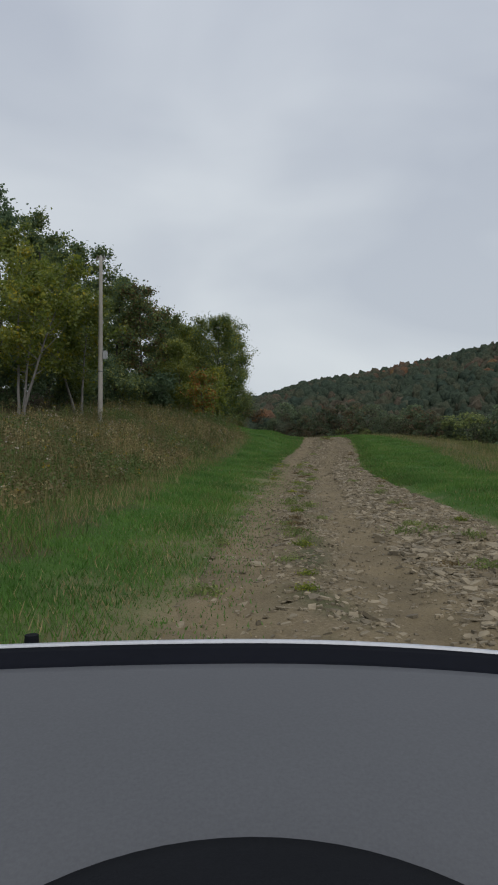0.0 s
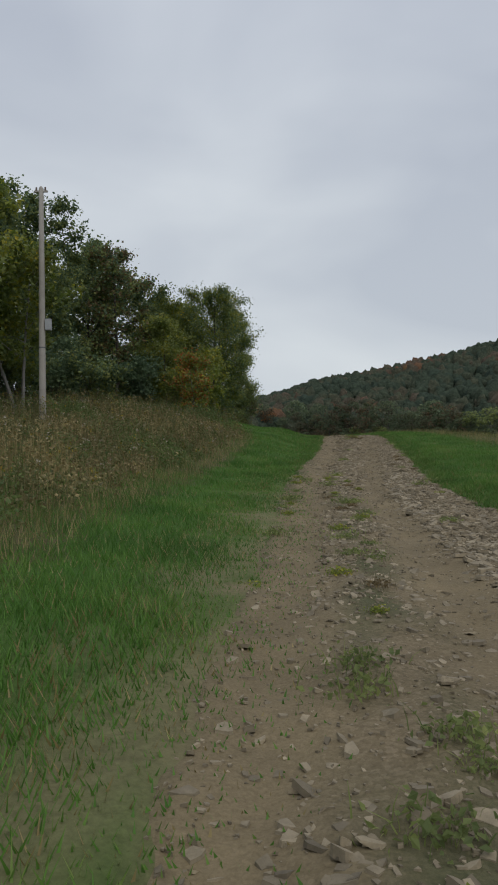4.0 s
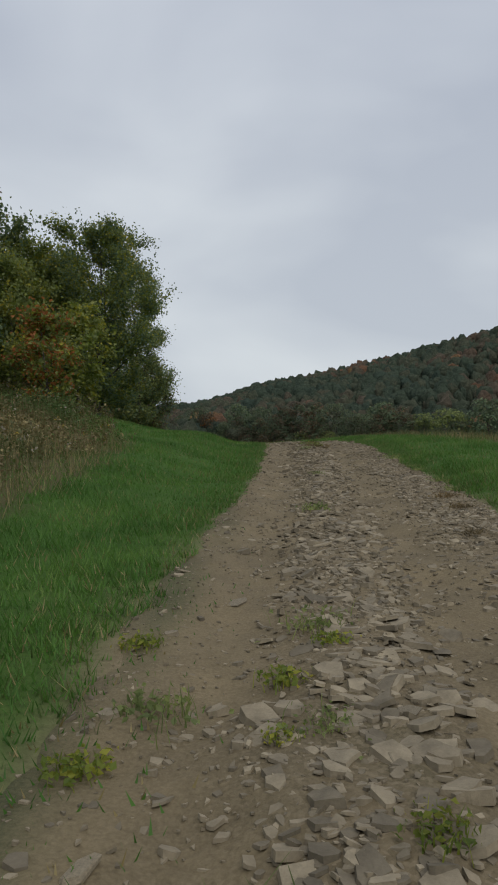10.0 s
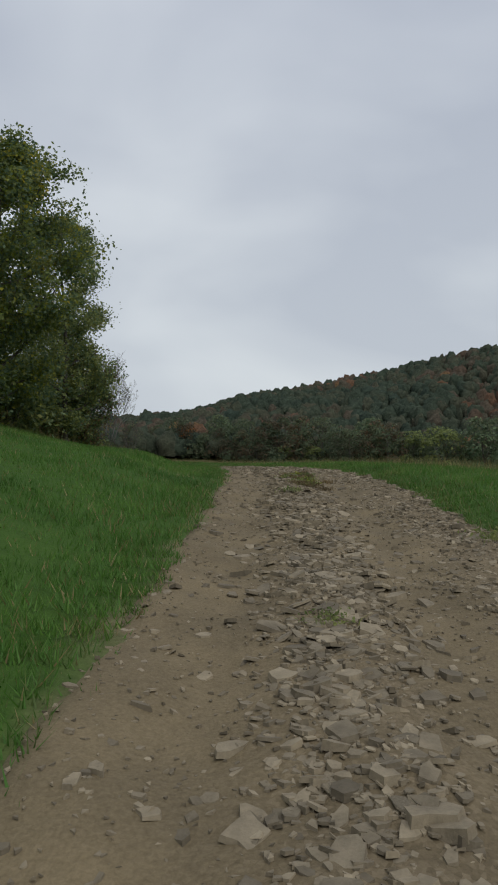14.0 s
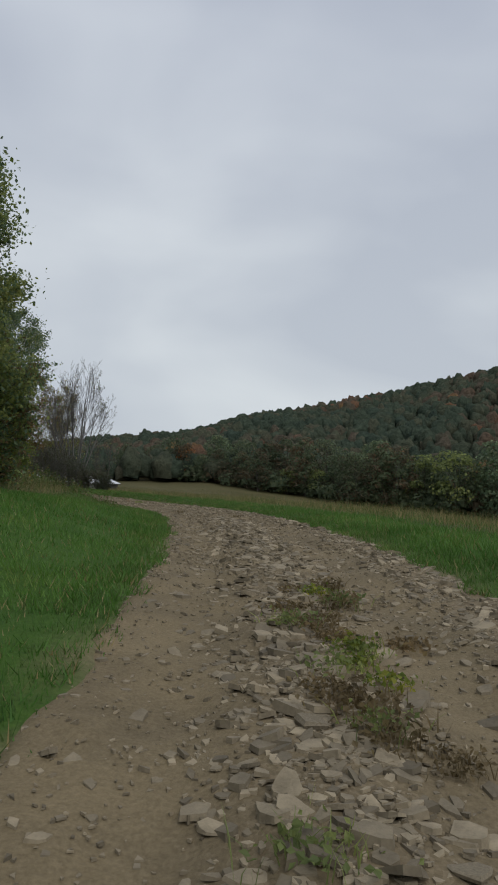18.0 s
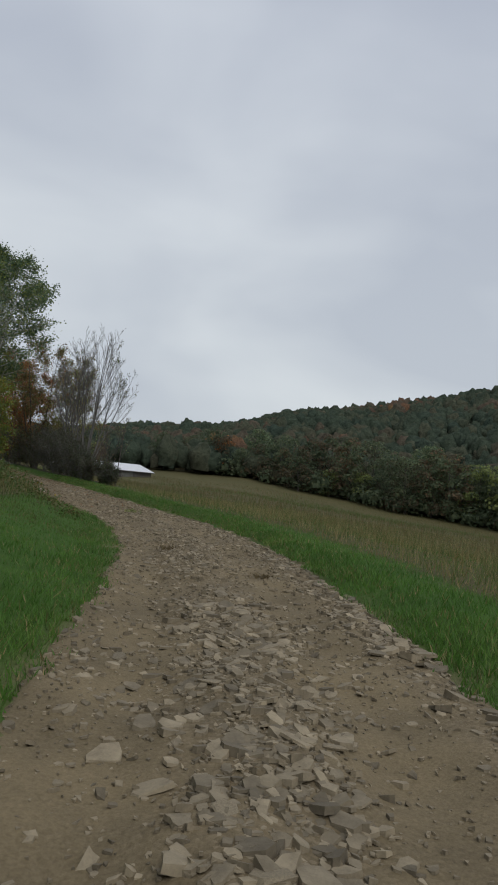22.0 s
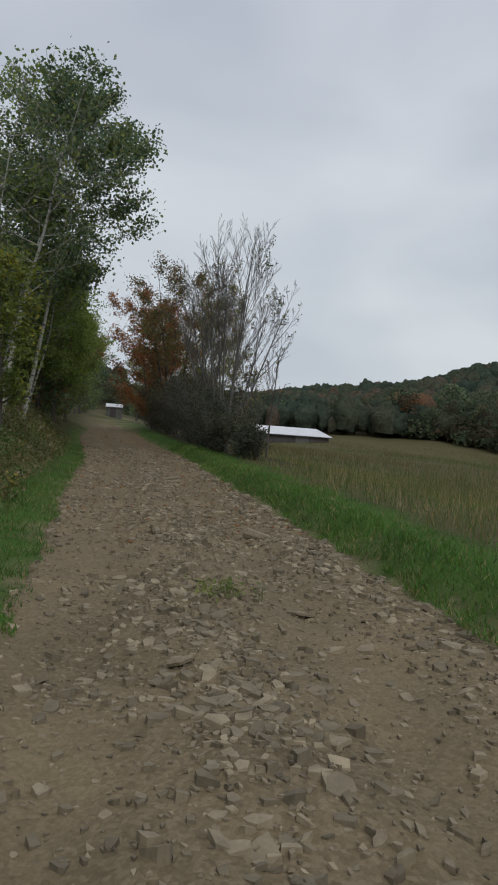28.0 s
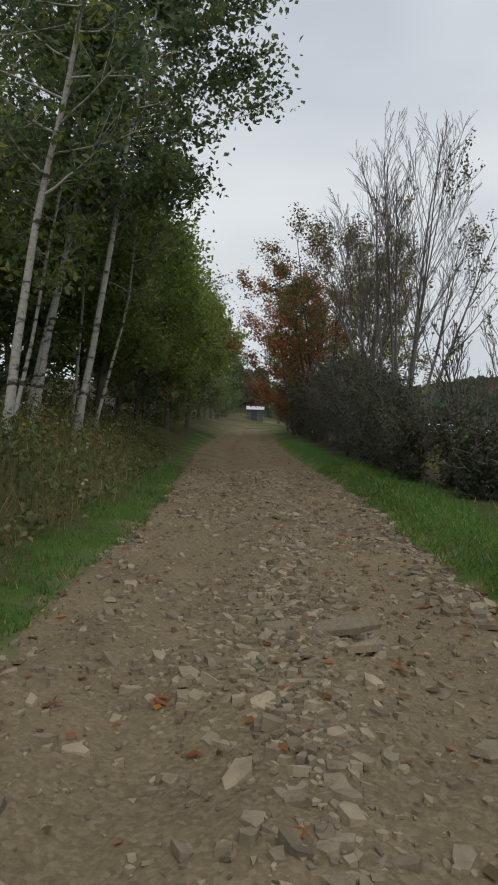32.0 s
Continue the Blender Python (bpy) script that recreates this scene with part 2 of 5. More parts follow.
def tube_bm(r1, r2, depth, at=(0, 0, 0), seg=16, rot=None):
    bm = bmesh.new()
    m = Matrix.Translation(at) @ (rot if rot is not None else Matrix())
    bmesh.ops.create_cone(bm, cap_ends=True, segments=seg, radius1=r1, radius2=r2, depth=depth, matrix=m)
    return bm


def tubes(lines, sides=6):
    """Tapered tubes along polylines: a list of (points (n,3), radii (n,))."""
    vs, fs, base = [], [], 0
    a = np.linspace(0, 2 * np.pi, sides, endpoint=False)
    for pts, rad in lines:
        pts, rad = np.asarray(pts, float), np.asarray(rad, float)
        n = len(pts)
        d = np.gradient(pts, axis=0)
        d /= np.linalg.norm(d, axis=1)[:, None] + 1e-9
        ref = np.where(np.abs(d[:, 2:3]) > 0.9, np.array([[1.0, 0, 0]]), np.array([[0, 0, 1.0]]))
        u = np.cross(d, ref)
        u /= np.linalg.norm(u, axis=1)[:, None] + 1e-9
        w = np.cross(d, u)
        ring = pts[:, None] + rad[:, None, None] * (np.cos(a)[None, :, None] * u[:, None] + np.sin(a)[None, :, None] * w[:, None])
        vs.append(ring.reshape(-1, 3))
        i, j = np.meshgrid(np.arange(n - 1), np.arange(sides), indexing="ij")
        k = (j + 1) % sides
        fs.append(np.stack([i * sides + j, i * sides + k, (i + 1) * sides + k, (i + 1) * sides + j], -1).reshape(-1, 4) + base)
        base += n * sides
    return np.concatenate(vs), np.concatenate(fs)


def leaves(rng, centres, size, droop=0.0, face=None, loose=0.8):
    """A folded leaf (two triangles) at each centre, its face turned to the sky or along face, loosely."""
    n = len(centres)
    if face is None:
        face = np.array([[0.0, 0.0, 0.75]])
    up = face + rng.normal(size=(n, 3)) * loose
    up /= np.linalg.norm(up, axis=1)[:, None] + 1e-9
    d = rng.normal(size=(n, 3))
    d[:, 2] -= droop
    d -= up * (d * up).sum(1)[:, None]
    d /= np.linalg.norm(d, axis=1)[:, None] + 1e-9
    e = np.cross(up, d)
    s = (size * rng.uniform(0.6, 1.35, n))[:, None]
    a, b = centres - d * s * 0.5, centres + d * s * 0.55
    l, r = centres + e * s * 0.36 + up * s * 0.12, centres - e * s * 0.36 + up * s * 0.12
    v = np.stack([a, l, b, r], 1).reshape(-1, 3)
    f = np.arange(n * 4).reshape(n, 4)
    return v, f


def branch_line(rng, start, way, length, rise, n=5, wob=0.06):
    p, out = np.array(start, float), []
    w = np.array(way, float)
    for _ in range(n + 1):
        out.append(p.copy())
        w = w + np.array([0, 0, rise / n]) + rng.normal(size=3) * wob
        w /= np.linalg.norm(w)
        p = p + w * length / n
    return np.array(out)


def crown_profile(shape, u):
    """Relative crown radius at the height u (0 to 1) in the crown."""
    if shape == "round":
        return np.sqrt(max(0.03, 1 - (2 * u - 0.9) ** 2 / 1.25))
    if shape == "cone":
        return 0.18 + 0.82 * (1 - u) ** 0.8
    if shape == "oval":
        return 0.25 + 0.75 * np.sin(np.pi * min(1, 0.12 + 0.88 * u)) ** 0.7
    return 0.35 + 0.65 * u ** 0.5 * (1.25 - u)


def tree_meshes(seed, H, r0, base, crown, shape="oval", limbs=26, twigs=5, n_leaf=9000, leaf=0.16, spread=0.5,
                rise=0.5, plumb=0.25, lean=(0, 0), stems=1, bare=False, top_thin=0.0, sides=6):
    """Wood and leaf arrays of one broadleaf tree with its foot at the origin."""
    rng = np.random.default_rng(seed)
    lines, thin, tips = [], [], []
    for st in range(stems):
        off = rng.uniform(0, 2 * np.pi)
        fan = 0.0 if stems == 1 else rng.uniform(0.10, 0.34)
        way = np.array([np.cos(off) * fan + lean[0], np.sin(off) * fan + lean[1], 1.0])
        h = H * (1 if st == 0 else rng.uniform(0.72, 0.97))
        way /= np.linalg.norm(way)
        foot = np.array([np.cos(off), np.sin(off), 0]) * (0 if stems == 1 else r0 * 1.2)
        trunk = branch_line(rng, foot - way * 0.3, way, h + 0.3, plumb, 12, 0.035)
        rad = r0 * (1 if stems == 1 else 0.7) * (1 - np.linspace(0, 1, 13) ** 0.85 * 0.94)
        rad[0] *= 1.35
        lines.append((trunk, rad))
        for k in range(limbs):
            u = (k + rng.uniform(0, 1)) / limbs
            z = base + (1 - base) * u * 0.97
            i = z * 12
            i0 = min(int(i), 11)
            p = trunk[i0] + (trunk[i0 + 1] - trunk[i0]) * (i - i0)
            rr = np.interp(i, np.arange(13), rad)
            a = k * 2.4 + rng.uniform(-0.5, 0.5)
            L = crown * crown_profile(shape, u) * rng.uniform(0.65, 1.15)
            up = rise * rng.uniform(0.5, 1.3)
            ln = branch_line(rng, p, (np.cos(a), np.sin(a), up * 0.7), L, up, 5, 0.028 if bare else 0.10)
            lr = max(0.012, min(rr * 0.5, 0.02 + 0.022 * L)) * (1 - np.linspace(0, 1, 6) * 0.82)
            lines.append((ln, lr))
            for q in range(twigs):
                t = rng.uniform(0.3, 1.0) * 5
                t0 = min(int(t), 4)
                s = ln[t0] + (ln[t0 + 1] - ln[t0]) * (t - t0)
                w = (ln[t0 + 1] - ln[t0]) / (np.linalg.norm(ln[t0 + 1] - ln[t0]) + 1e-9) + rng.normal(size=3) * 0.55 + (0, 0, 0.15 + (0.35 if bare else 0))
                tl = branch_line(rng, s, w / np.linalg.norm(w), L * rng.uniform(0.25, 0.55), 0.2 + (0.3 if bare else 0), 3, 0.035 if bare else 0.14)
                thin.append((tl, np.linspace(max(0.008, lr[t0] * 0.5), 0.005, 4)))
                tips.append((tl, L))
                if bare:
                    for _ in range(4):
                        w2 = (tl[-1] - tl[0]) / (np.linalg.norm(tl[-1] - tl[0]) + 1e-9) + rng.normal(size=3) * 0.30 + (0, 0, 0.35)
                        t2 = branch_line(rng, tl[rng.integers(1, 3)], w2 / np.linalg.norm(w2), L * rng.uniform(0.15, 0.34), 0.3, 2, 0.05)
                        thin.append((t2, np.linspace(0.006, 0.003, 3)))
    wv, wf = tubes(lines, sides)
    tv, tf = tubes(thin, 3)
    wf = np.concatenate([wf, tf + len(wv)])
    wv = np.concatenate([wv, tv])
    lv = lf = None
    if n_leaf:
        pick = rng.integers(0, len(tips), n_leaf)
        line = np.array([t[0] for t in tips])[pick]
        t = rng.uniform(0.15, 3, n_leaf)
        i = np.minimum(t.astype(int), 2)
        c = line[np.arange(n_leaf), i] + (line[np.arange(n_leaf), i + 1] - line[np.arange(n_leaf), i]) * (t - i)[:, None]
        c = c + np.clip(rng.normal(size=(n_leaf, 3)), -1.7, 1.7) * spread * rng.uniform(0.2, 1.0, n_leaf)[:, None] * np.array([1, 1, 0.8])
        if top_thin:
            keep = rng.uniform(size=n_leaf) > top_thin * np.clip((c[:, 2] / H - 0.45) / 0.4, 0, 1)
            c = c[keep]
        lv, lf = leaves(rng, c, leaf, 0.3)
    return wv, wf, lv, lf


def make_tree(name, label, at, leaf_m, bark_m, seed, rz=0, group="", category="tree", **kw):
    """tree > trunk, crown."""
    ob = thing(name, label, category, group, at, rz)
    wv, wf, lv, lf = tree_meshes(seed, **kw)
    child("trunk", mesh_np("trunk", wv, wf, [bark_m], smooth=True), ob)
    if lv is not None:
        child("crown", mesh_np("crown", lv, lf, leaf_m if isinstance(leaf_m, list) else [leaf_m],
                               mat_idx=None if not isinstance(leaf_m, list) else np.random.default_rng(seed).integers(0, len(leaf_m), len(lf))), ob)
    return ob


def bare_lines(rng, H, stems, fan, r0):
    """Ascending stems that fork three times into fine straight twigs, clear of side shoots low down."""
    lines = []

    def grow(p, way, L, r, level):
        n = (10, 6, 4, 2)[level]
        ln = branch_line(rng, p, way, L, (0.20, 0.40, 0.34, 0.25)[level], n, (0.022, 0.022, 0.025, 0.03)[level])
        rad = r * (1 - np.linspace(0, 1, n + 1) * (0.88, 0.8, 0.7, 0.6)[level])
        lines.append((ln, np.maximum(rad, (0.012, 0.008, 0.006, 0.0045)[level])))
        if level == 3:
            return
        k = (9, 6, 4)[level]
        for q in range(k):
            t = ((0.40, 0.22, 0.2)[level] + (0.58, 0.75, 0.78)[level] * (q + rng.uniform(0, 1)) / k) * n
            i = min(int(t), n - 1)
            at = ln[i] + (ln[i + 1] - ln[i]) * (t - i)
            w = (ln[i + 1] - ln[i]) / np.linalg.norm(ln[i + 1] - ln[i])
            side = np.cross(w, rng.normal(size=3))
            side /= np.linalg.norm(side) + 1e-9
            w = w + side * rng.uniform(0.45, 0.8) + (0, 0, 0.12)
            grow(at, w / np.linalg.norm(w), L * (1.05 - 0.72 * t / n) * rng.uniform(0.42, 0.62), max(0.004, rad[i] * 0.48), level + 1)

    for st in range(stems):
        a = 2 * np.pi * st / stems + rng.uniform(-0.4, 0.4)
        f = fan * rng.uniform(0.35, 1.1) if st else 0.05
        w = np.array([np.cos(a) * f, np.sin(a) * f, 1.0])
        grow(np.array([np.cos(a), np.sin(a), -2.0]) * 0.15, w / np.linalg.norm(w), H * (1.05 if st == 0 else 1.06 - 0.26 * f / fan + rng.uniform(-0.06, 0.04)), r0 * rng.uniform(0.75, 1.15), 0)
    return lines


def bare_tree(label, at, bark_m, leaf_m, seed, H, stems, fan, r0, n_leaf, group, tufts=0):
    """tree > trunk, crown of a few last leaves, in tufts on one side or scattered."""
    rng = np.random.default_rng(seed)
    ob = thing("tree", label, "tree", group, at)
    lines = bare_lines(rng, H, stems, fan, r0)
    thick = [q for q in lines if q[1][0] > 0.012]
    thin = [q for q in lines if q[1][0] <= 0.012]
    wv, wf = tubes(thick, 5)
    tv, tf = tubes(thin, 3)
    child("trunk", mesh_np("trunk", np.concatenate([wv, tv]), np.concatenate([wf, tf + len(wv)]), [bark_m], smooth=True), ob)
    tip = np.array([q[0][-1] for q in thin])
    if tufts:
        heart = tip[rng.choice(np.flatnonzero((tip[:, 0] > 0.16 * H) & (tip[:, 2] > 0.25 * H)), tufts)]
        tip = tip[(np.linalg.norm(tip[:, None] - heart[None], axis=2) < 0.55).any(1)]
    c = tip[rng.integers(0, len(tip), n_leaf)] + rng.normal(size=(n_leaf, 3)) * 0.06
    lv, lf = leaves(rng, c, 0.085, 0.5)
    child("crown", mesh_np("crown", lv, lf, leaf_m, rng.integers(0, len(leaf_m), len(lf))), ob, "scattered last leaves")
    return ob


def lobed_tree(name, label, at, leaf_m, bark_m, seed, H, R, n_lobe, per, leaf, group="", category="tree", low=0.12):
    """tree > trunk, crown: rounded lobes of foliage, lit from above and dark between."""
    rng = np.random.default_rng(seed)
    ob = thing(name, label, category, group, at)
    u = (np.arange(n_lobe) + rng.uniform(0, 1, n_lobe)) / n_lobe
    zz = H * (low + (0.90 - low) * u)
    prof = np.array([crown_profile("round", k) for k in u])
    a = np.arange(n_lobe) * 2.4 + rng.uniform(-0.5, 0.5, n_lobe)
    rr = R * prof * rng.uniform(0.45, 0.85, n_lobe)
    cen = np.stack([np.cos(a) * rr, np.sin(a) * rr, zz], 1)
    rad = R * rng.uniform(0.30, 0.50, n_lobe)
    rad = np.minimum(rad, np.maximum(0.5, (H - zz) * 1.0 + 0.3))
    w = rng.normal(size=(n_lobe, per, 3))
    w /= np.linalg.norm(w, axis=2)[:, :, None]
    w[:, :, 2] = np.where(w[:, :, 2] < -0.4, -w[:, :, 2], w[:, :, 2])
    c = cen[:, None] + w * (rad[:, None] * rng.uniform(0.75, 1.08, (n_lobe, per)))[:, :, None] * np.array([1, 1, 0.8])
    lv, lf = leaves(rng, c.reshape(-1, 3), leaf, 0.2, face=w.reshape(-1, 3) + (0, 0, 0.25), loose=0.42)
    lines = [(branch_line(rng, (0, 0, -0.4), (0.02, 0.02, 1), H * 0.93, 0.1, 8, 0.03), np.linspace(0.018 * H, 0.02, 9))]
    for k in range(n_lobe):
        p = np.array([0.0, 0.0, max(0.4, zz[k] - rr[k] * 0.7)])
        lines.append((np.linspace(p, cen[k], 4) + rng.normal(size=(4, 3)) * 0.06, np.linspace(0.06, 0.02, 4)))
    wv, wf = tubes(lines, 4)
    child("trunk", mesh_np("trunk", wv, wf, [bark_m], smooth=True), ob)
    pick = np.repeat(rng.integers(0, len(leaf_m), n_lobe), per)
    pick = np.where(rng.uniform(size=len(pick)) < 0.3, rng.integers(0, len(leaf_m), len(pick)), pick)
    child("crown", mesh_np("crown", lv, lf, leaf_m, pick), ob)
    return ob


def place(ob, x, y, rz=0, s=1.0, dz=0.0, label=""):
    """A copy of a thing, standing on the ground at x, y."""
    c = copy_thing(ob, Matrix.Translation((x, y, float(ground_z(x, y)) + dz)) @ pose(0, 0, 0, 0, 0, rz))
    c.scale = (s, s, s)
    return tagged(c, label)

# ---- the lie of the land ----
# centre line of the road: x, y, height, half width
ROAD = np.array([
    (0.60, -30.0, -1.00, 2.40), (0.88, -14.0, -0.45, 2.38), (1.17, -4.0, -0.12, 2.47), (1.46, 3.0, 0.07, 2.41), (2.03, 13.0, 0.40, 2.35), (2.37, 18.3, 0.58, 2.25), (2.69, 23.7, 0.80, 2.15),
    (2.88, 28.5, 1.12, 2.09), (3.49, 33.7, 1.52, 2.07), (4.39, 39.0, 2.00, 2.00), (5.20, 45.0, 2.57, 1.90), (5.77, 49.9, 3.10, 1.86), (6.14, 54.6, 3.48, 1.77), (6.20, 60.0, 3.68, 1.69),
    (5.99, 64.0, 3.80, 1.65), (5.38, 70.2, 3.92, 1.66), (4.83, 73.0, 3.96, 1.69), (4.11, 75.9, 4.02, 1.71), (3.20, 78.4, 4.10, 1.72), (2.09, 80.8, 4.18, 1.74), (0.90, 83.2, 4.29, 1.73),
    (-1.51, 88.2, 4.52, 1.76), (-4.06, 93.8, 4.75, 1.76), (-11.75, 108.3, 5.41, 1.85), (-24.81, 136.3, 6.62, 1.91), (-41.29, 172.4, 8.16, 1.80), (-50.49, 192.4, 8.95, 1.80), (-54.99, 202.4, 9.30, 1.80)])


def smooth_line(ctrl, step):
    seg = np.linalg.norm(np.diff(ctrl[:, :2], axis=0), axis=1)
    s = np.concatenate([[0], np.cumsum(seg)])
    u = np.arange(0, s[-1], 0.25)
    out = np.stack([np.interp(u, s, ctrl[:, k]) for k in range(ctrl.shape[1])], 1)
    ker = np.hanning(35)
    ker /= ker.sum()
    pad = np.concatenate([np.repeat(out[:1], 17, 0), out, np.repeat(out[-1:], 17, 0)])
    out = np.stack([np.convolve(pad[:, k], ker, "valid") for k in range(ctrl.shape[1])], 1)
    return out


LINE = smooth_line(ROAD, 0.25)
DIRS = np.gradient(LINE[:, :2], axis=0)
DIRS /= np.linalg.norm(DIRS, axis=1)[:, None]
ARC = np.concatenate([[0], np.cumsum(np.linalg.norm(np.diff(LINE[:, :2], axis=0), axis=1))])


def near_road(x, y):
    """Index on the centre line and the signed distance from it (right of it positive)."""
    x, y = np.atleast_1d(np.asarray(x, float)), np.atleast_1d(np.asarray(y, float))
    idx = np.empty(len(x), int)
    for a in range(0, len(x), 4000):
        d = (x[a:a + 4000, None] - LINE[None, ::2, 0]) ** 2 + (y[a:a + 4000, None] - LINE[None, ::2, 1]) ** 2
        idx[a:a + 4000] = d.argmin(1) * 2
    dx, dy = x - LINE[idx, 0], y - LINE[idx, 1]
    off = dx * DIRS[idx, 1] - dy * DIRS[idx, 0]
    off = np.where(np.abs(off) < np.hypot(dx, dy) * 0.7, np.sign(off + 1e-9) * np.hypot(dx, dy), off)
    return idx, off


def sstep(v, a, b):
    t = np.clip((v - a) / (b - a), 0, 1)
    return t * t * (3 - 2 * t)


HILL_AZ = [-180, -60, -25, -15, -9, 0, 5, 12, 19, 25, 40, 70, 110, 180]
HILL_H = [30, 30, 34, 34, 38, 46, 60, 69, 78, 88, 100, 95, 40, 30]


def waves(x, y, k, a):
    """Gentle unevenness of the ground."""
    return a * (np.sin(x * k + 0.7 * np.sin(y * k * 0.6)) * np.cos(y * k * 0.83 + 1.3) + 0.5 * np.sin(x * k * 2.3 + y * k * 1.7 + 0.4))


def land(x, y):
    """Height of the ground, without the road's own relief."""
    idx, off = near_road(x, y)
    zr, half = LINE[idx, 2], LINE[idx, 3]
    o = np.abs(off) - half
    rise = np.interp(o, [0, 1.5, 4, 7, 11, 20, 45, 90, 200], [0, 0.12, 0.35, 1.1, 1.7, 3.2, 7.5, 14, 22])
    far_wood = sstep(y, 66, 84)
    rise2 = np.interp(o, [0, 0.8, 1.7, 5, 14, 40, 90, 200], [0, 0.12, 0.75, 1.2, 1.9, 4.5, 9, 20])
    left = zr + rise * (1 - far_wood) + rise2 * far_wood + 0.32 * sstep(y, 35, 42) * (1 - sstep(y, 62, 76)) * sstep(o, 0.8, 2.6)
    base = np.interp(y, [-60, -20, 0, 13, 23.7, 33.7, 39, 45, 50, 55, 60, 270], [-2, -0.7, 0, 0.40, 0.80, 1.52, 2.0, 2.57, 3.1, 3.5, 3.68, 3.68])
    base = base + np.interp(x, [-10, 9, 30], [0.016, 0.012, 0.008]) * np.clip(y - 60, 0, 200)
    plane = base - 0.085 * np.clip(x - 9, 0, 160) + 0.35 * (1 - sstep(y, 37, 62)) * sstep(o, 1, 6)
    w = sstep(o, 1.4, 9)
    lip = 0.14 * sstep(o, 0.0, 0.8) * (1 - far_wood) + 0.24 * sstep(o, -0.05, 0.3) * far_wood
    right = (zr + lip) * (1 - w) + plane * w
    z = np.where(off < 0, left, right)
    z = z + waves(x, y, 0.35, 0.06) * sstep(np.abs(off), 3, 8)
    # the hillside beyond the meadow
    dx, dy = x - 3, y - 30
    az, dist = np.degrees(np.arctan2(dx, dy)), np.hypot(dx, dy)
    hh = np.interp(az, HILL_AZ, HILL_H)
    up = sstep(dist, 150, 460) * (1 - 0.5 * sstep(dist, 480, 1500))
    z = z * (1 - sstep(dist, 200, 420)) + (hh * 0.92 - 4.5) * up + waves(x, y, 0.02, 2.2) * sstep(dist, 210, 300)
    return z, idx, off, half


def ground_z(x, y):
    z = land(x, y)[0]
    return z[0] if np.ndim(x) == 0 else z


def graded(a, b, lo, hi, step):
    """Fine steps from lo to hi, growing outwards to a and b."""
    mid = list(np.arange(lo, hi, step))
    s, v, out = step, hi, []
    while v < b:
        out.append(v)
        s *= 1.13
        v += s
    s, v, low = step, lo, []
    while v > a:
        s *= 1.13
        v -= s
        low.append(v)
    return np.array(low[::-1] + mid + out + [b])


def ground_mat():
    """Soil under turf, dry meadow and leaf litter, blended by the ground's own zones."""
    m, nt, b = mat_new("turf_and_meadow")
    at = nt.nodes.new("ShaderNodeAttribute")
    at.attribute_name = "zone"
    sp = nt.nodes.new("ShaderNodeSeparateColor")
    nt.links.new(at.outputs["Color"], sp.inputs[0])
    big, mid, fine = noise_tex(nt, 0.25, 4), noise_tex(nt, 2.2, 5, 0.6), noise_tex(nt, 22, 6, 0.7)
    mown = mix_col(nt, 0.5, ramp(nt, mid, [(0.3, (0.036, 0.085, 0.012)), (0.7, (0.068, 0.135, 0.020))]), ramp(nt, fine, [(0.3, (0.022, 0.052, 0.009)), (0.7, (0.078, 0.155, 0.024))]))
    dry = mix_col(nt, 0.5, ramp(nt, big, [(0.3, (0.070, 0.074, 0.026)), (0.7, (0.118, 0.098, 0.044))]), ramp(nt, fine, [(0.3, (0.050, 0.055, 0.019)), (0.7, (0.14, 0.115, 0.052))]))
    litter = mix_col(nt, 0.5, ramp(nt, mid, [(0.3, (0.022, 0.026, 0.010)), (0.7, (0.060, 0.045, 0.022))]), ramp(nt, fine, [(0.3, (0.02, 0.02, 0.01)), (0.7, (0.075, 0.055, 0.03))]))
    dirt = mix_col(nt, 0.5, ramp(nt, mid, [(0.3, (0.150, 0.118, 0.066)), (0.7, (0.28, 0.22, 0.13))]), ramp(nt, fine, [(0.3, (0.125, 0.10, 0.058)), (0.7, (0.32, 0.255, 0.16))]))
    col = mix_col(nt, sp.outputs[0], litter, mown)
    col = mix_col(nt, sp.outputs[1], col, dry)
    col = mix_col(nt, sp.outputs[2], col, dirt)
    nt.links.new(col, b.inputs["Base Color"])
    b.inputs["Roughness"].default_value = 0.95
    b.inputs["Specular IOR Level"].default_value = 0.2
    add_bump(nt, b, fine, 0.6, 0.05)
    return m


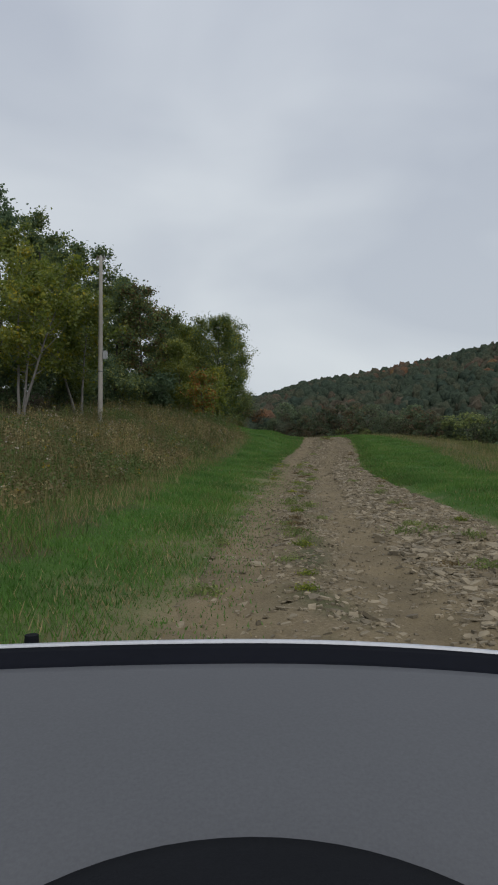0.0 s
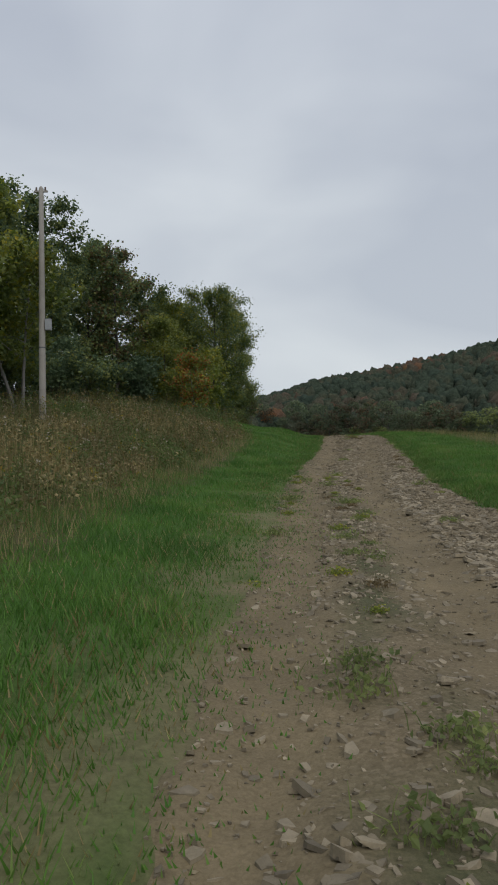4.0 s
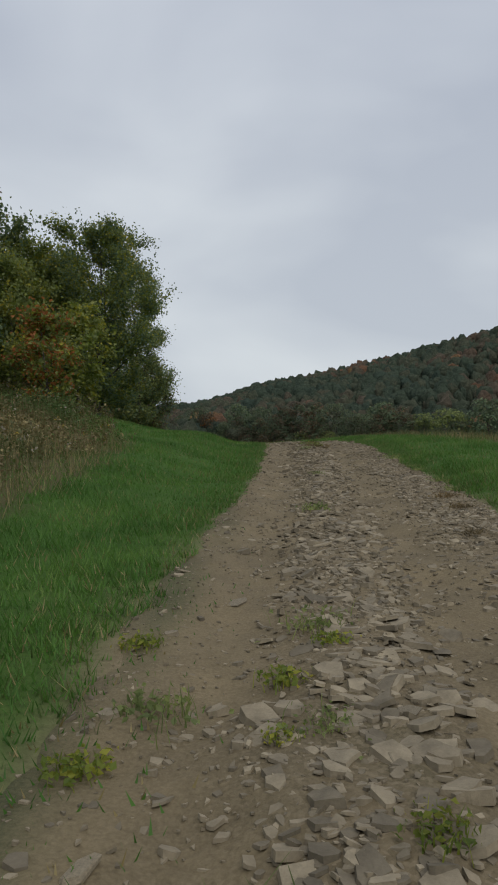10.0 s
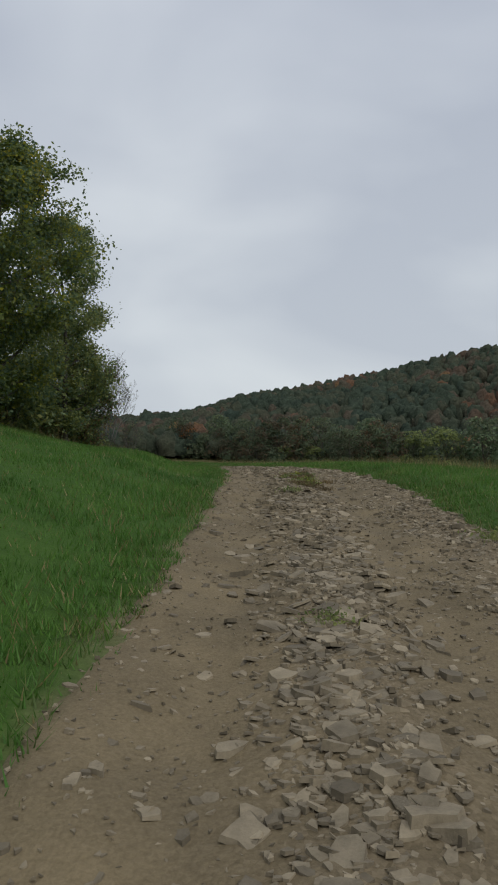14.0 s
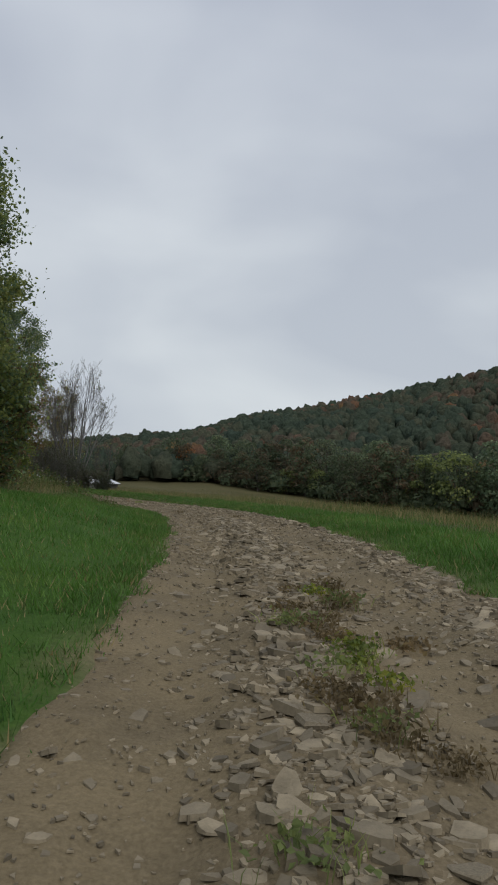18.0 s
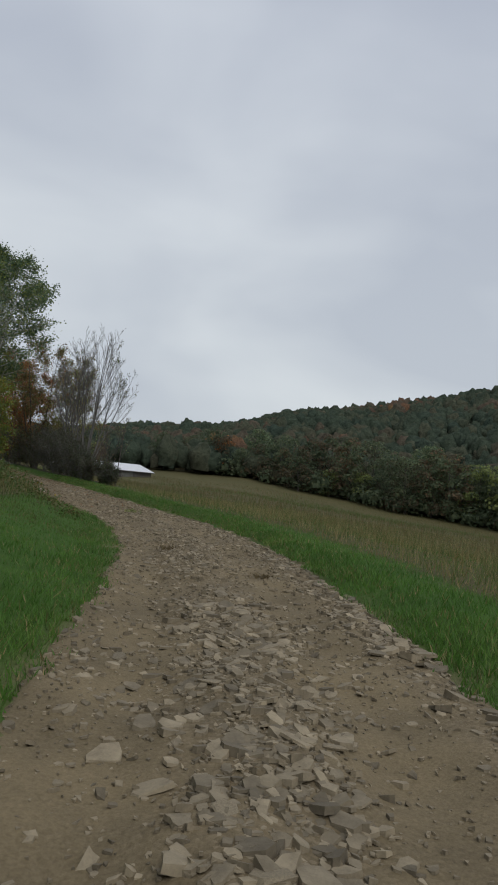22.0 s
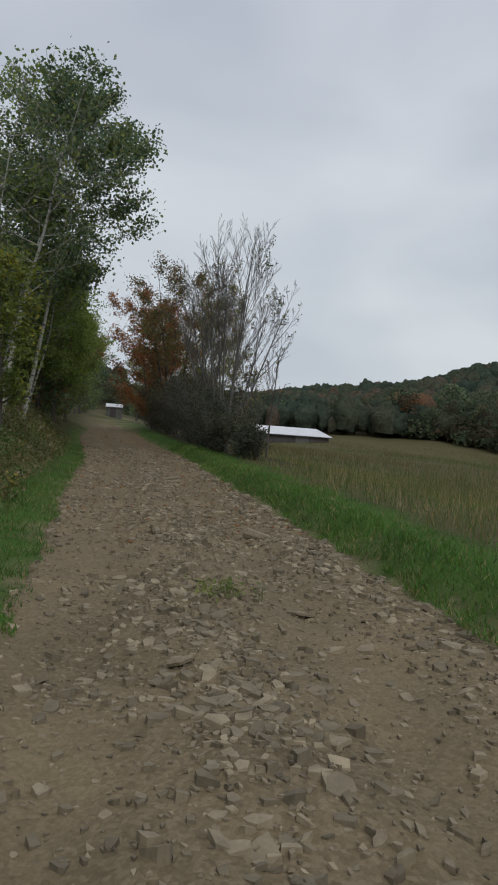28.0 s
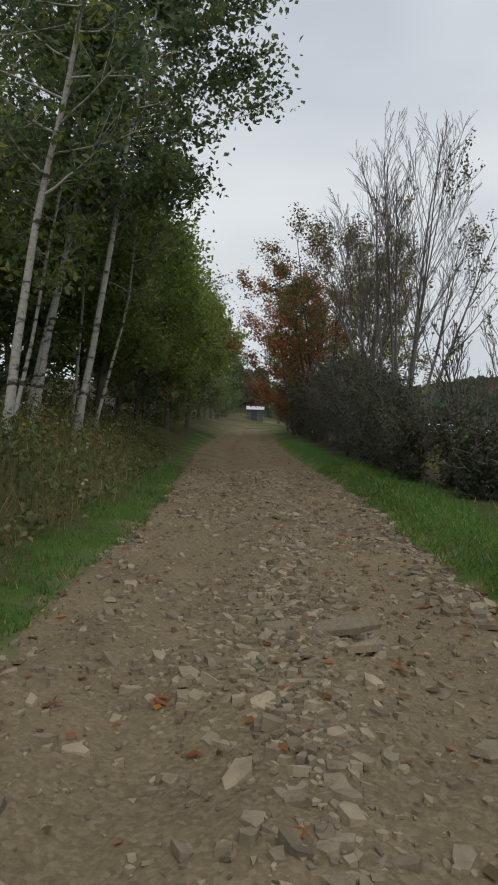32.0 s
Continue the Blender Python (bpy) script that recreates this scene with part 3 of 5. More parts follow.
def road_mat():
    m, nt, b = mat_new("dirt_and_shale")
    at = nt.nodes.new("ShaderNodeAttribute")
    at.attribute_name = "zone"
    sp = nt.nodes.new("ShaderNodeSeparateColor")
    nt.links.new(at.outputs["Color"], sp.inputs[0])
    mid, fine = noise_tex(nt, 1.1, 5, 0.6), noise_tex(nt, 48, 6, 0.72)
    vor = nt.nodes.new("ShaderNodeTexVoronoi")
    vor.inputs["Scale"].default_value = 42
    mp = nt.nodes.new("ShaderNodeMapping")
    mp.inputs["Scale"].default_value = (1.0, 1.0, 1.0)
    nt.links.new(nt.nodes.new("ShaderNodeTexCoord").outputs["Object"], mp.inputs[0])
    nt.links.new(mp.outputs[0], vor.inputs["Vector"])
    vs = nt.nodes.new("ShaderNodeSeparateColor")
    nt.links.new(vor.outputs["Color"], vs.inputs[0])
    chips = ramp(nt, vs.outputs[0], [(0.0, (0.070, 0.054, 0.034)), (0.5, (0.150, 0.116, 0.074)), (1.0, (0.30, 0.240, 0.165))])
    soil = mix_col(nt, 0.5, ramp(nt, mid, [(0.3, (0.108, 0.084, 0.046)), (0.7, (0.295, 0.226, 0.122))]), ramp(nt, fine, [(0.3, (0.066, 0.052, 0.030)), (0.7, (0.265, 0.212, 0.126))]))
    col = mix_col(nt, sp.outputs[0], soil, mix_col(nt, 0.35, soil, chips))
    col = mix_col(nt, sp.outputs[1], col, ramp(nt, fine, [(0.3, (0.035, 0.050, 0.018)), (0.7, (0.10, 0.10, 0.045))]))
    nt.links.new(col, b.inputs["Base Color"])
    b.inputs["Roughness"].default_value = 0.9
    b.inputs["Specular IOR Level"].default_value = 0.25
    h = nt.nodes.new("ShaderNodeMath")
    h.operation = "MULTIPLY_ADD"
    nt.links.new(vor.outputs["Distance"], h.inputs[0])
    h.inputs[1].default_value = -0.5
    nt.links.new(fine, h.inputs[2])
    add_bump(nt, b, h.outputs[0], 0.55, 0.018)
    return m


def set_zone(me, r, g, b):
    at = me.color_attributes.new("zone", "FLOAT_COLOR", "POINT")
    at.data.foreach_set("color", np.stack([r, g, b, np.ones_like(r)], 1).astype(np.float32).ravel())


def zones(x, y, idx, off, half):
    """Shares of mown turf, dry growth and bare dirt at points of the ground."""
    o = np.abs(off) - half
    jag = 0.16 * np.sin(y * 1.9 + 2 * np.sin(y * 0.7)) + 0.14 * np.sin(x * 3.1 + y * 4.3)
    yy = LINE[idx, 1]
    edge_l = np.interp(yy, [-10, 8, 14, 18, 32, 41, 45, 47.5, 51, 60.5, 71.5, 80, 87, 111], [1.9, 2.0, 2.1, 2.4, 2.45, 2.85, 3.3, 3.8, 7.0, 7.5, 4.0, 1.0, 0.65, 0.5])
    edge_r = np.interp(yy, [-10, 10, 25, 41, 50, 58, 66, 72, 78, 86, 111], [5.5, 4.8, 4.0, 4.3, 3.0, 2.0, 1.9, 1.65, 1.5, 1.2, 1.0])
    edge = np.where(off < 0, edge_l, edge_r)
    mown = 1 - sstep(o + jag, edge - 0.25, edge + 0.45)
    wood = np.where(off < 0, sstep(o, 12, 18) + sstep(yy, 66, 82) * sstep(o, 3.0, 6.0), sstep(yy, 88, 95) * (1 - sstep(o, 3.2, 4.2)))
    dist = np.hypot(x - 3, y - 30)
    wood = np.clip(np.maximum(wood, sstep(dist, 190, 230)), 0, 1)
    dry = (1 - mown) * (1 - wood)
    dirt = 1 - sstep(o + 0.6 * jag, -0.28, 0.06)
    worn = (off < 0) * (1 - sstep(o + jag, 0.5, 1.3)) * (1 - sstep(yy, 25, 35)) * (0.42 + 0.25 * np.sin(yy * 1.3 + 2 * np.sin(o * 3)))
    dirt = np.maximum(dirt, worn)
    return mown, dry, dirt, wood


gx, gy = graded(-1600, 1600, -9.0, 13.0, 0.4), graded(-600, 1700, -4.0, 116.0, 0.45)
X, Y = np.meshgrid(gx, gy, indexing="ij")
gz, gi, go, gh = land(X.ravel(), Y.ravel())
g_mown, g_dry, g_dirt, g_wood = zones(X.ravel(), Y.ravel(), gi, go, gh)
gz = gz - 0.16 * (1 - sstep(np.abs(go) - gh, -0.55, -0.05))
i, j = np.meshgrid(np.arange(len(gx) - 1), np.arange(len(gy) - 1), indexing="ij")
q = (i * len(gy) + j).ravel()
ground_me = mesh_np("ground", np.stack([X.ravel(), Y.ravel(), gz], 1), np.stack([q, q + len(gy), q + len(gy) + 1, q + 1], 1), [ground_mat()], smooth=True)
set_zone(ground_me, g_mown, g_dry, g_dirt)
ground = tagged(new("ground", ground_me), "hilly ground of mown green turf, dry meadow and leaf litter", "ground", kind="structure")


TRACK_Y = [-30, 0, 12.8, 23.7, 34, 42.6, 52.5, 60.4, 69.7, 77.9, 86, 91, 211]
TRACK_D = [-0.90, -0.91, -1.10, -0.75, -0.35, -0.38, -0.22, -0.14, -0.20, -0.27, 0.00, 0.19, 0.10]


def track(s):
    """How far the middle of the wheel tracks lies from the road's centre."""
    return np.interp(np.interp(s, ARC, LINE[:, 1]), TRACK_Y, TRACK_D)


def road_relief(s, d, half):
    """Ruts, a stony crown and washed-out hollows across the road."""
    u, d = d / half, d - track(s)
    rut = -0.07 * np.exp(-((d + 0.78) / 0.30) ** 2) - 0.06 * np.exp(-((d - 0.78) / 0.30) ** 2)
    crown = 0.03 * np.exp(-(d / 0.35) ** 2)
    edge = -0.16 * sstep(np.abs(u), 0.93, 1.10)
    rough = 0.018 * np.sin(s * 2.1 + 3 * np.sin(d * 1.3)) * np.cos(d * 2.9 + s * 0.6) + 0.012 * np.sin(s * 5.3 + d * 4.1) + 0.010 * np.cos(s * 3.7 - d * 6.3)
    return rut + crown + edge + rough


def road_at(s, d):
    """Place on the road's surface at arc length s, d metres right of the centre."""
    s, d = np.atleast_1d(np.asarray(s, float)), np.atleast_1d(np.asarray(d, float))
    k = [np.interp(s, ARC, LINE[:, c]) for c in range(4)]
    dx, dy = np.interp(s, ARC, DIRS[:, 0]), np.interp(s, ARC, DIRS[:, 1])
    return np.stack([k[0] + d * dy, k[1] - d * dx, k[2] + road_relief(s, d, k[3])], 1)


rs = np.concatenate([np.arange(8, 157, 0.14), np.arange(157, ARC[-1], 0.6)])
rd = np.linspace(-1.12, 1.12, 45)
S, U = np.meshgrid(rs, rd, indexing="ij")
Dm = U * np.interp(S, ARC, LINE[:, 3])
rv = road_at(S.ravel(), Dm.ravel())
rng0 = np.random.default_rng(5)
rv[:, 2] += rng0.normal(size=len(rv)) * 0.006
i, j = np.meshgrid(np.arange(len(rs) - 1), np.arange(len(rd) - 1), indexing="ij")
q = (i * len(rd) + j).ravel()
road_me = mesh_np("road", rv, np.stack([q, q + len(rd), q + len(rd) + 1, q + 1], 1), [road_mat()], smooth=True)
sd, yy = Dm.ravel() - track(S.ravel()), rv[:, 1]
stony = np.clip(np.exp(-(sd / 0.42) ** 2) + sstep(sd, 1.1, 1.5) + 0.5 * sstep(yy, 64, 82) + 0.25, 0, 1)
weedy = np.clip(0.9 * np.exp(-(sd / 0.32) ** 2) * (1 - sstep(yy, 26, 33)) + sstep(np.abs(Dm.ravel()) / np.interp(S.ravel(), ARC, LINE[:, 3]), 0.9, 1.05), 0, 1)
weedy = np.maximum(weedy * (0.5 + 0.5 * np.sin(yy * 2.3 + 1.7 * np.sin(sd * 5 + yy))), (1 - sstep(sd, -1.45, -1.05)) * (1 - sstep(yy, 31, 42)) * (0.55 + 0.35 * np.sin(yy * 1.7 + 2 * np.sin(sd * 4))))
set_zone(road_me, stony, weedy, 0 * weedy)
road = tagged(new("road", road_me), "rough dirt lane strewn with loose flat shale", "road", kind="structure")

# ---- trees: the wood on the bank ----
def tree_at(x, y, H, key, seed, crown=None, bark="bark", label="", name="tree", group="", category="tree", dz=0.0, turn=None, **kw):
    p = dict(r0=0.013 * H + 0.03, base=0.16, crown=crown or H * 0.24, limbs=20, twigs=4, n_leaf=int(1000 * H), leaf=0.20, spread=0.50)
    p.update(kw)
    mats = [M["leaf_" + k] for k in key.split()]
    return make_tree(name, label, (x, y, float(ground_z(x, y)) + dz), mats, M[bark], seed, rz=seed * 40 % 360 if turn is None else turn, group=group, category=category, H=H, **p)


BANK = "broadleaf trees of the wood on the bank"
tree_at(-13.1, 38.6, 9.8, "yellow green yellow", 11, 2.7, "bark_pale", "yellowing broadleaf tree with pale forked stems above the weeds", group=BANK, stems=3, limbs=13, base=0.28)
tree_at(-10.9, 43.2, 8.9, "yellow green", 12, 2.2, "bark_pale", "yellow-green broadleaf tree with slender pale stems", group=BANK, stems=2, limbs=15, base=0.25)
tree_at(-16.2, 43.7, 11.6, "green yellow green", 13, 2.9, label="tall green tree with some yellowed leaves", group=BANK)
tree_at(-15.1, 51.1, 13.6, "deep green", 14, 3.3, label="tall dark green tree in the wood on the bank", group=BANK)
tree_at(-19.8, 53.4, 15.8, "deep", 15, 3.7, label="very tall dark green tree standing over the wood", group=BANK, n_leaf=11000, leaf=0.26)
tree_at(-20.5, 68.1, 16.0, "deep", 16, 3.7, label="very tall dark green tree with an open top", group=BANK, n_leaf=10000, leaf=0.28)
tree_at(-13.2, 64.9, 11.8, "green deep", 17, 3.3, label="dense green tree inside the wood", group=BANK, leaf=0.24)
tree_at(-11.4, 57.5, 11.1, "deep green", 18, 2.9, label="rounded dark green tree inside the wood", group=BANK, leaf=0.22)
tree_at(-9.0, 56.1, 10.2, "deep green brown", 19, 2.5, label="dark green tree with a few browned leaves", group=BANK)
tree_at(-9.1, 75.9, 11.6, "deep", 20, 2.8, label="dark green tree deep in the wood", group=BANK, leaf=0.26)
tree_at(-6.6, 60.7, 8.3, "green yellow", 21, 2.2, n_leaf=15000, leaf=0.15, label="green tree with a thin leafy top", group=BANK, top_thin=0.7)
tree_at(-5.7, 55.7, 6.1, "green yellow green", 22, 2.0, n_leaf=14000, leaf=0.13, label="young yellow-green tree at the wood's edge", group=BANK, base=0.08)
tree_at(-3.5, 52.3, 3.7, "yellow orange green", 23, 1.2, label="small orange and yellow tree at the edge of the weeds", group=BANK, base=0.15, n_leaf=3600, leaf=0.15, spread=0.3)
tree_at(-2.9, 54.7, 4.3, "yellow green", 24, 1.5, label="small yellow-green tree at the edge of the weeds", group=BANK, base=0.12, n_leaf=5000, leaf=0.15, spread=0.3)
tree_at(-3.0, 60.2, 9.2, "green yellow deep", 25, 3.1, label="tall green poplar at the front of the wood", group=BANK, n_leaf=42000, leaf=0.12, base=0.06, limbs=38, twigs=7, spread=0.42)
tree_at(-1.6, 66.6, 9.7, "green deep green", 26, 2.2, label="tall green poplar with a ragged outer side", group=BANK, n_leaf=32000, leaf=0.11, base=0.06, limbs=36, twigs=7, spread=0.38)
tree_at(-1.2, 68.4, 4.0, "green brown deep", 27, 1.7, label="low spreading green tree at the turf's edge", group=BANK, n_leaf=9000, leaf=0.12, base=0.05, spread=0.35)
tree_at(-5.0, 64.4, 8.9, "deep green", 28, 2.4, label="dark green tree behind the poplars", group=BANK, base=0.1)

tree_at(-13.2, 53.8, 12.4, "green deep", 29, 3.0, label="broad green tree behind the utility pole", group=BANK)
tree_at(-5.0, 62.0, 8.7, "green yellow", 30, 2.7, n_leaf=17000, leaf=0.13, label="yellow-green tree beside the tall poplar", group=BANK)
tree_at(-7.7, 59.3, 9.1, "deep green", 32, 2.6, label="dense green tree closing the gap in the wood", group=BANK, n_leaf=13000, leaf=0.18)
tree_at(-17.1, 60.7, 14.1, "deep green", 31, 3.3, label="tall green tree in the back of the wood", group=BANK, leaf=0.26)

# ---- aspens beside the lane ----
ASP = "aspens beside the lane"
for k, (x, y, H, r, n) in enumerate([(-7.6, 91.6, 10.8, 2.2, 3000), (-8.9, 94.8, 12.2, 2.8, 24000), (-9.7, 94.4, 12.2, 2.4, 4500), (-11.2, 95.8, 12.2, 2.3, 2500), (-9.6, 91.6, 11.4, 2.4, 2500),
                                     (-10.2, 97.0, 9.0, 1.6, 2500), (-8.9, 93.0, 8.0, 1.3, 2500), (-11.4, 97.6, 10.0, 1.6, 2500), (-8.4, 90.2, 10.4, 2.0, 1200)]):
    tree_at(x, y, H, "deep deep green" if k < 3 else "green deep lime", 51 + k, r, "aspen", "aspen with a slender pale trunk leaning over the lane", group=ASP, n_leaf=n, leaf=0.125, spread=0.34,
            r0=0.09 if k < 5 else 0.05, base=0.36, limbs=30, twigs=8, rise=0.42, plumb=0.05, turn=0, lean=(0.13, 0.06))

# ---- undergrowth in the wood ----
for k, (x, y, H, r) in enumerate([(-14.3, 40.9, 3.0, 2.2), (-12.3, 46.0, 3.3, 2.2), (-16.1, 47.4, 3.9, 2.6), (-18.2, 45.1, 4.4, 2.8), (-11.6, 51.5, 3.4, 2.2), (-9.6, 52.4, 3.1, 2.0), (-13.8, 55.2, 3.9, 2.6), (-17.9, 58.0, 4.9, 2.9), (-7.4, 53.8, 2.9, 1.8),
                                  (-9.9, 60.7, 3.5, 2.4), (-5.5, 58.4, 2.9, 1.8), (-7.5, 65.8, 3.3, 2.2), (-4.6, 67.9, 3.0, 2.0), (-3.1, 63.8, 2.3, 1.7), (-2.2, 69.2, 2.1, 1.5), (-20.7, 49.7, 4.7, 2.9), (-23.5, 55.2, 6.2, 3.1), (-16.6, 39.1, 3.4, 2.4)]):
    tree_at(x, y, H, ("deep", "deep green", "green deep", "yellow green")[k % 4], 140 + k, r, label="leafy undergrowth bush in the shade of the wood", name="bush", category="bush", group="undergrowth bushes in the wood",
            stems=3, r0=0.05, base=0.05, limbs=7, twigs=4, n_leaf=3800, leaf=0.19, spread=0.45, sides=4)
for k, (x, y, H, r) in enumerate([(-12.9, 96.7, 3.0, 2.1), (-14.5, 103.5, 3.5, 2.5), (-17.9, 110.1, 3.3, 2.5), (-21.3, 116.8, 3.3, 2.5), (-25.2, 125.2, 3.6, 2.7), (-29.9, 135.3, 3.9, 2.8), (-34.7, 145.9, 3.8, 3.1), (-18.2, 99.3, 5.1, 3.1), (-22.1, 109.8, 5.2, 3.4), (-27.4, 122.4, 5.5, 3.6),
                                  (-33.6, 138.5, 5.7, 3.9), (-40.0, 158.1, 4.8, 3.6), (-46.7, 172.3, 4.8, 3.9), (-54.6, 187.5, 5.3, 4.2), (-12.0, 92.5, 3.5, 2.5), (-14.3, 88.8, 4.8, 2.8), (-24.5, 101.4, 7.3, 3.9), (-18.9, 90.9, 7.1, 3.9)]):
    tree_at(x, y, H, ("green deep", "deep brown", "deep green")[k % 3], 170 + k, r, label="dark leafy bush under the trees by the lane", name="bush", category="bush", group="undergrowth bushes by the upper lane",
            stems=3, r0=0.04, base=0.05, limbs=6, twigs=4, n_leaf=2400, leaf=0.20, spread=0.4, sides=4)

# ---- young wood along the upper lane ----
EDGE = "green trees lining the upper lane"
for k, (x, y, H, r, key) in enumerate([(-14.8, 96.6, 7.6, 2.6, "green yellow"), (-13.6, 91.2, 6.2, 2.4, "green yellow"), (-17.4, 93.4, 7.6, 2.8, "yellow green"), (-12.2, 99.6, 7.2, 2.2, "lime green"), (-13.6, 103.6, 7.0, 2.1, "lime"), (-15.9, 109.2, 7.0, 2.2, "lime green"), (-18.6, 115.4, 7.4, 2.4, "green lime"), (-12.6, 95.6, 7.4, 2.4, "green deep"),
                                       (-13.4, 100.6, 6.9, 2.5, "lime green"), (-16.5, 106.3, 7.6, 2.8, "lime"), (-19.3, 112.6, 8.1, 2.9, "lime"), (-22.9, 120.3, 8.7, 3.1, "lime green"),
                                       (-26.9, 128.7, 9.5, 3.4, "lime green"), (-31.6, 139.2, 10.2, 3.6, "green lime"), (-36.9, 151.1, 11.0, 3.9, "green"), (-42.7, 163.7, 11.8, 4.2, "deep green"),
                                       (-49.8, 179.1, 12.3, 4.5, "deep"), (-22.4, 106.3, 10.5, 3.6, "green lime"), (-28.7, 118.9, 12.3, 3.9, "green lime"), (-35.7, 133.6, 13.4, 4.5, "green deep"), (-44.8, 153.2, 14.2, 4.8, "deep"),
                                       (-59.5, 193.8, 12.9, 4.8, "deep"), (-72.8, 219.0, 10.0, 4.5, "deep green")]):
    tree_at(x, y, H, key, 60 + k, r, label="bushy green tree lining the stony lane" if "lime" not in key else "bright green young tree lining the stony lane", group=EDGE, n_leaf=int(14000 if k < 11 else 7500), leaf=0.13 if k < 11 else 0.13 + 0.01 * k, base=0.24, limbs=24)
tree_at(-14.8, 98.1, 7.0, "orange yellow", 81, 2.4, label="small tree in orange and gold autumn leaf", n_leaf=7500, leaf=0.10, base=0.2, spread=0.3)

tree_at(-4.9, 87.5, 4.1, "yellow green", 82, 0.85, "bark", "young yellow-green tree among the weeds by the aspens", n_leaf=5000, leaf=0.09, base=0.22, spread=0.3)

# ---- trees and shrubs on the meadow side of the lane ----
SIDE = "autumn trees on the meadow side"
bare_tree("leafless many-stemmed tree with fine grey twigs", (-4.6, 104.8, float(ground_z(-4.6, 104.8))), M["twig"], [M["leaf_brown"], M["leaf_green"], M["leaf_dusk"]], 196, 9.9, 12, 0.38, 0.08, 900, SIDE, 26)
bare_tree("nearly bare grey tree with a few russet leaves", (-6.6, 108.7, float(ground_z(-6.6, 108.7))), M["twig"], [M["leaf_brown"], M["leaf_rust"], M["leaf_green"]], 192, 8.4, 5, 0.30, 0.07, 3200, SIDE)
bare_tree("small crooked tree with dark bare branches", (-1.4, 99.0, float(ground_z(-1.4, 99.0))), M["bark"], [M["leaf_brown"], M["leaf_green"]], 93, 3.8, 3, 0.80, 0.055, 160, SIDE)
tree_at(-11.6, 117.6, 11.0, "green brown rust", 94, 3.2, "bark", "thinning tree with green and brown leaves", group=SIDE, stems=3, limbs=16, twigs=6, n_leaf=17000, leaf=0.12, base=0.15, rise=0.9, spread=0.34)
tree_at(-8.2, 113.0, 9.6, "green brown", 95, 2.4, "bark", "slim tree half bare with dull green leaves", group=SIDE, stems=2, limbs=16, twigs=6, n_leaf=10000, leaf=0.11, base=0.2, rise=0.9, spread=0.3)
tree_at(-15.2, 123.0, 11.2, "orange rust", 96, 3.7, "bark", "russet tree with thinning leaves", group=SIDE, stems=2, limbs=18, twigs=6, n_leaf=18000, leaf=0.14, base=0.14, rise=0.6, spread=0.38)
tree_at(-18.0, 130.5, 10.4, "orange orange rust", 97, 3.6, "bark", "orange maple overhanging the lane", group=SIDE, n_leaf=17000, leaf=0.16, base=0.1, spread=0.38)
tree_at(-28.0, 154.6, 9.4, "deep green", 98, 3.6, "bark", "dark green tree beyond the orange maple", group=SIDE, n_leaf=5000, leaf=0.2, base=0.08)
tree_at(-45.5, 191.0, 11.1, "deep green", 99, 4.2, "bark", "dark green tree near the end of the lane", group=SIDE, n_leaf=4500, leaf=0.25, base=0.08)
tree_at(-9.2, 122.4, 7.8, "green brown", 100, 2.8, "bark", "dull green tree on the meadow's edge", group=SIDE, n_leaf=4000, leaf=0.14, base=0.1)


def shrub(x, y, H, r, seed, key, n=2600, leaf=0.075):
    return tree_at(x, y, H, key, seed, r, "twig", "dense dark shrub with brown twigs beside the lane", "shrub", "dark shrubs below the bare trees", "shrub",
                   dz=-0.05, stems=8, r0=0.026, base=0.06, limbs=9, twigs=6, n_leaf=n, leaf=leaf, rise=1.0, spread=0.16, sides=4)


rng = np.random.default_rng(78)
for k, (y, gap, H, r) in enumerate([(93.4, 1.6, 1.1, 0.6), (94.6, 1.7, 1.5, 0.8), (95.8, 1.2, 1.4, 0.8), (97.5, 1.3, 2.0, 1.1), (98.9, 1.4, 2.3, 1.2), (100.9, 1.4, 3.0, 1.4), (103.1, 1.4, 3.4, 1.5), (105.5, 1.6, 3.2, 1.6), (108.4, 1.6, 3.4, 1.6), (109.1, 3.9, 3.2, 1.8), (111.8, 1.6, 3.4, 1.6), (115.7, 1.6, 3.5, 1.8), (116.1, 4.2, 3.5, 1.9), (119.9, 1.6, 3.5, 1.8), (124.7, 1.6, 3.5, 1.9), (130.1, 1.7, 3.5, 1.9), (136.4, 1.7, 3.5, 2.0), (144.1, 1.7, 3.5, 2.2)]):
    i = int(np.abs(LINE[:, 1] - y).argmin())
    d = LINE[i, 3] + gap
    shrub(LINE[i, 0] + d * DIRS[i, 1], LINE[i, 1] - d * DIRS[i, 0], H, r, 110 + k, "dusk forest sere" if k % 3 else "forest dusk dusk", 3200 if k < 9 else 3400, 0.066 if k < 9 else 0.095)


# ---- the wood at the far side of the meadow ----
def far_kind(seed, H, r, key):
    return lobed_tree("tree", "tall tree at the edge of the far wood", (0, 0, 0), [M["leaf_" + k] for k in key.split()], M["bark"], seed, H, r, 20, 100, 0.58, "trees at the far edge of the meadow", low=0.10)


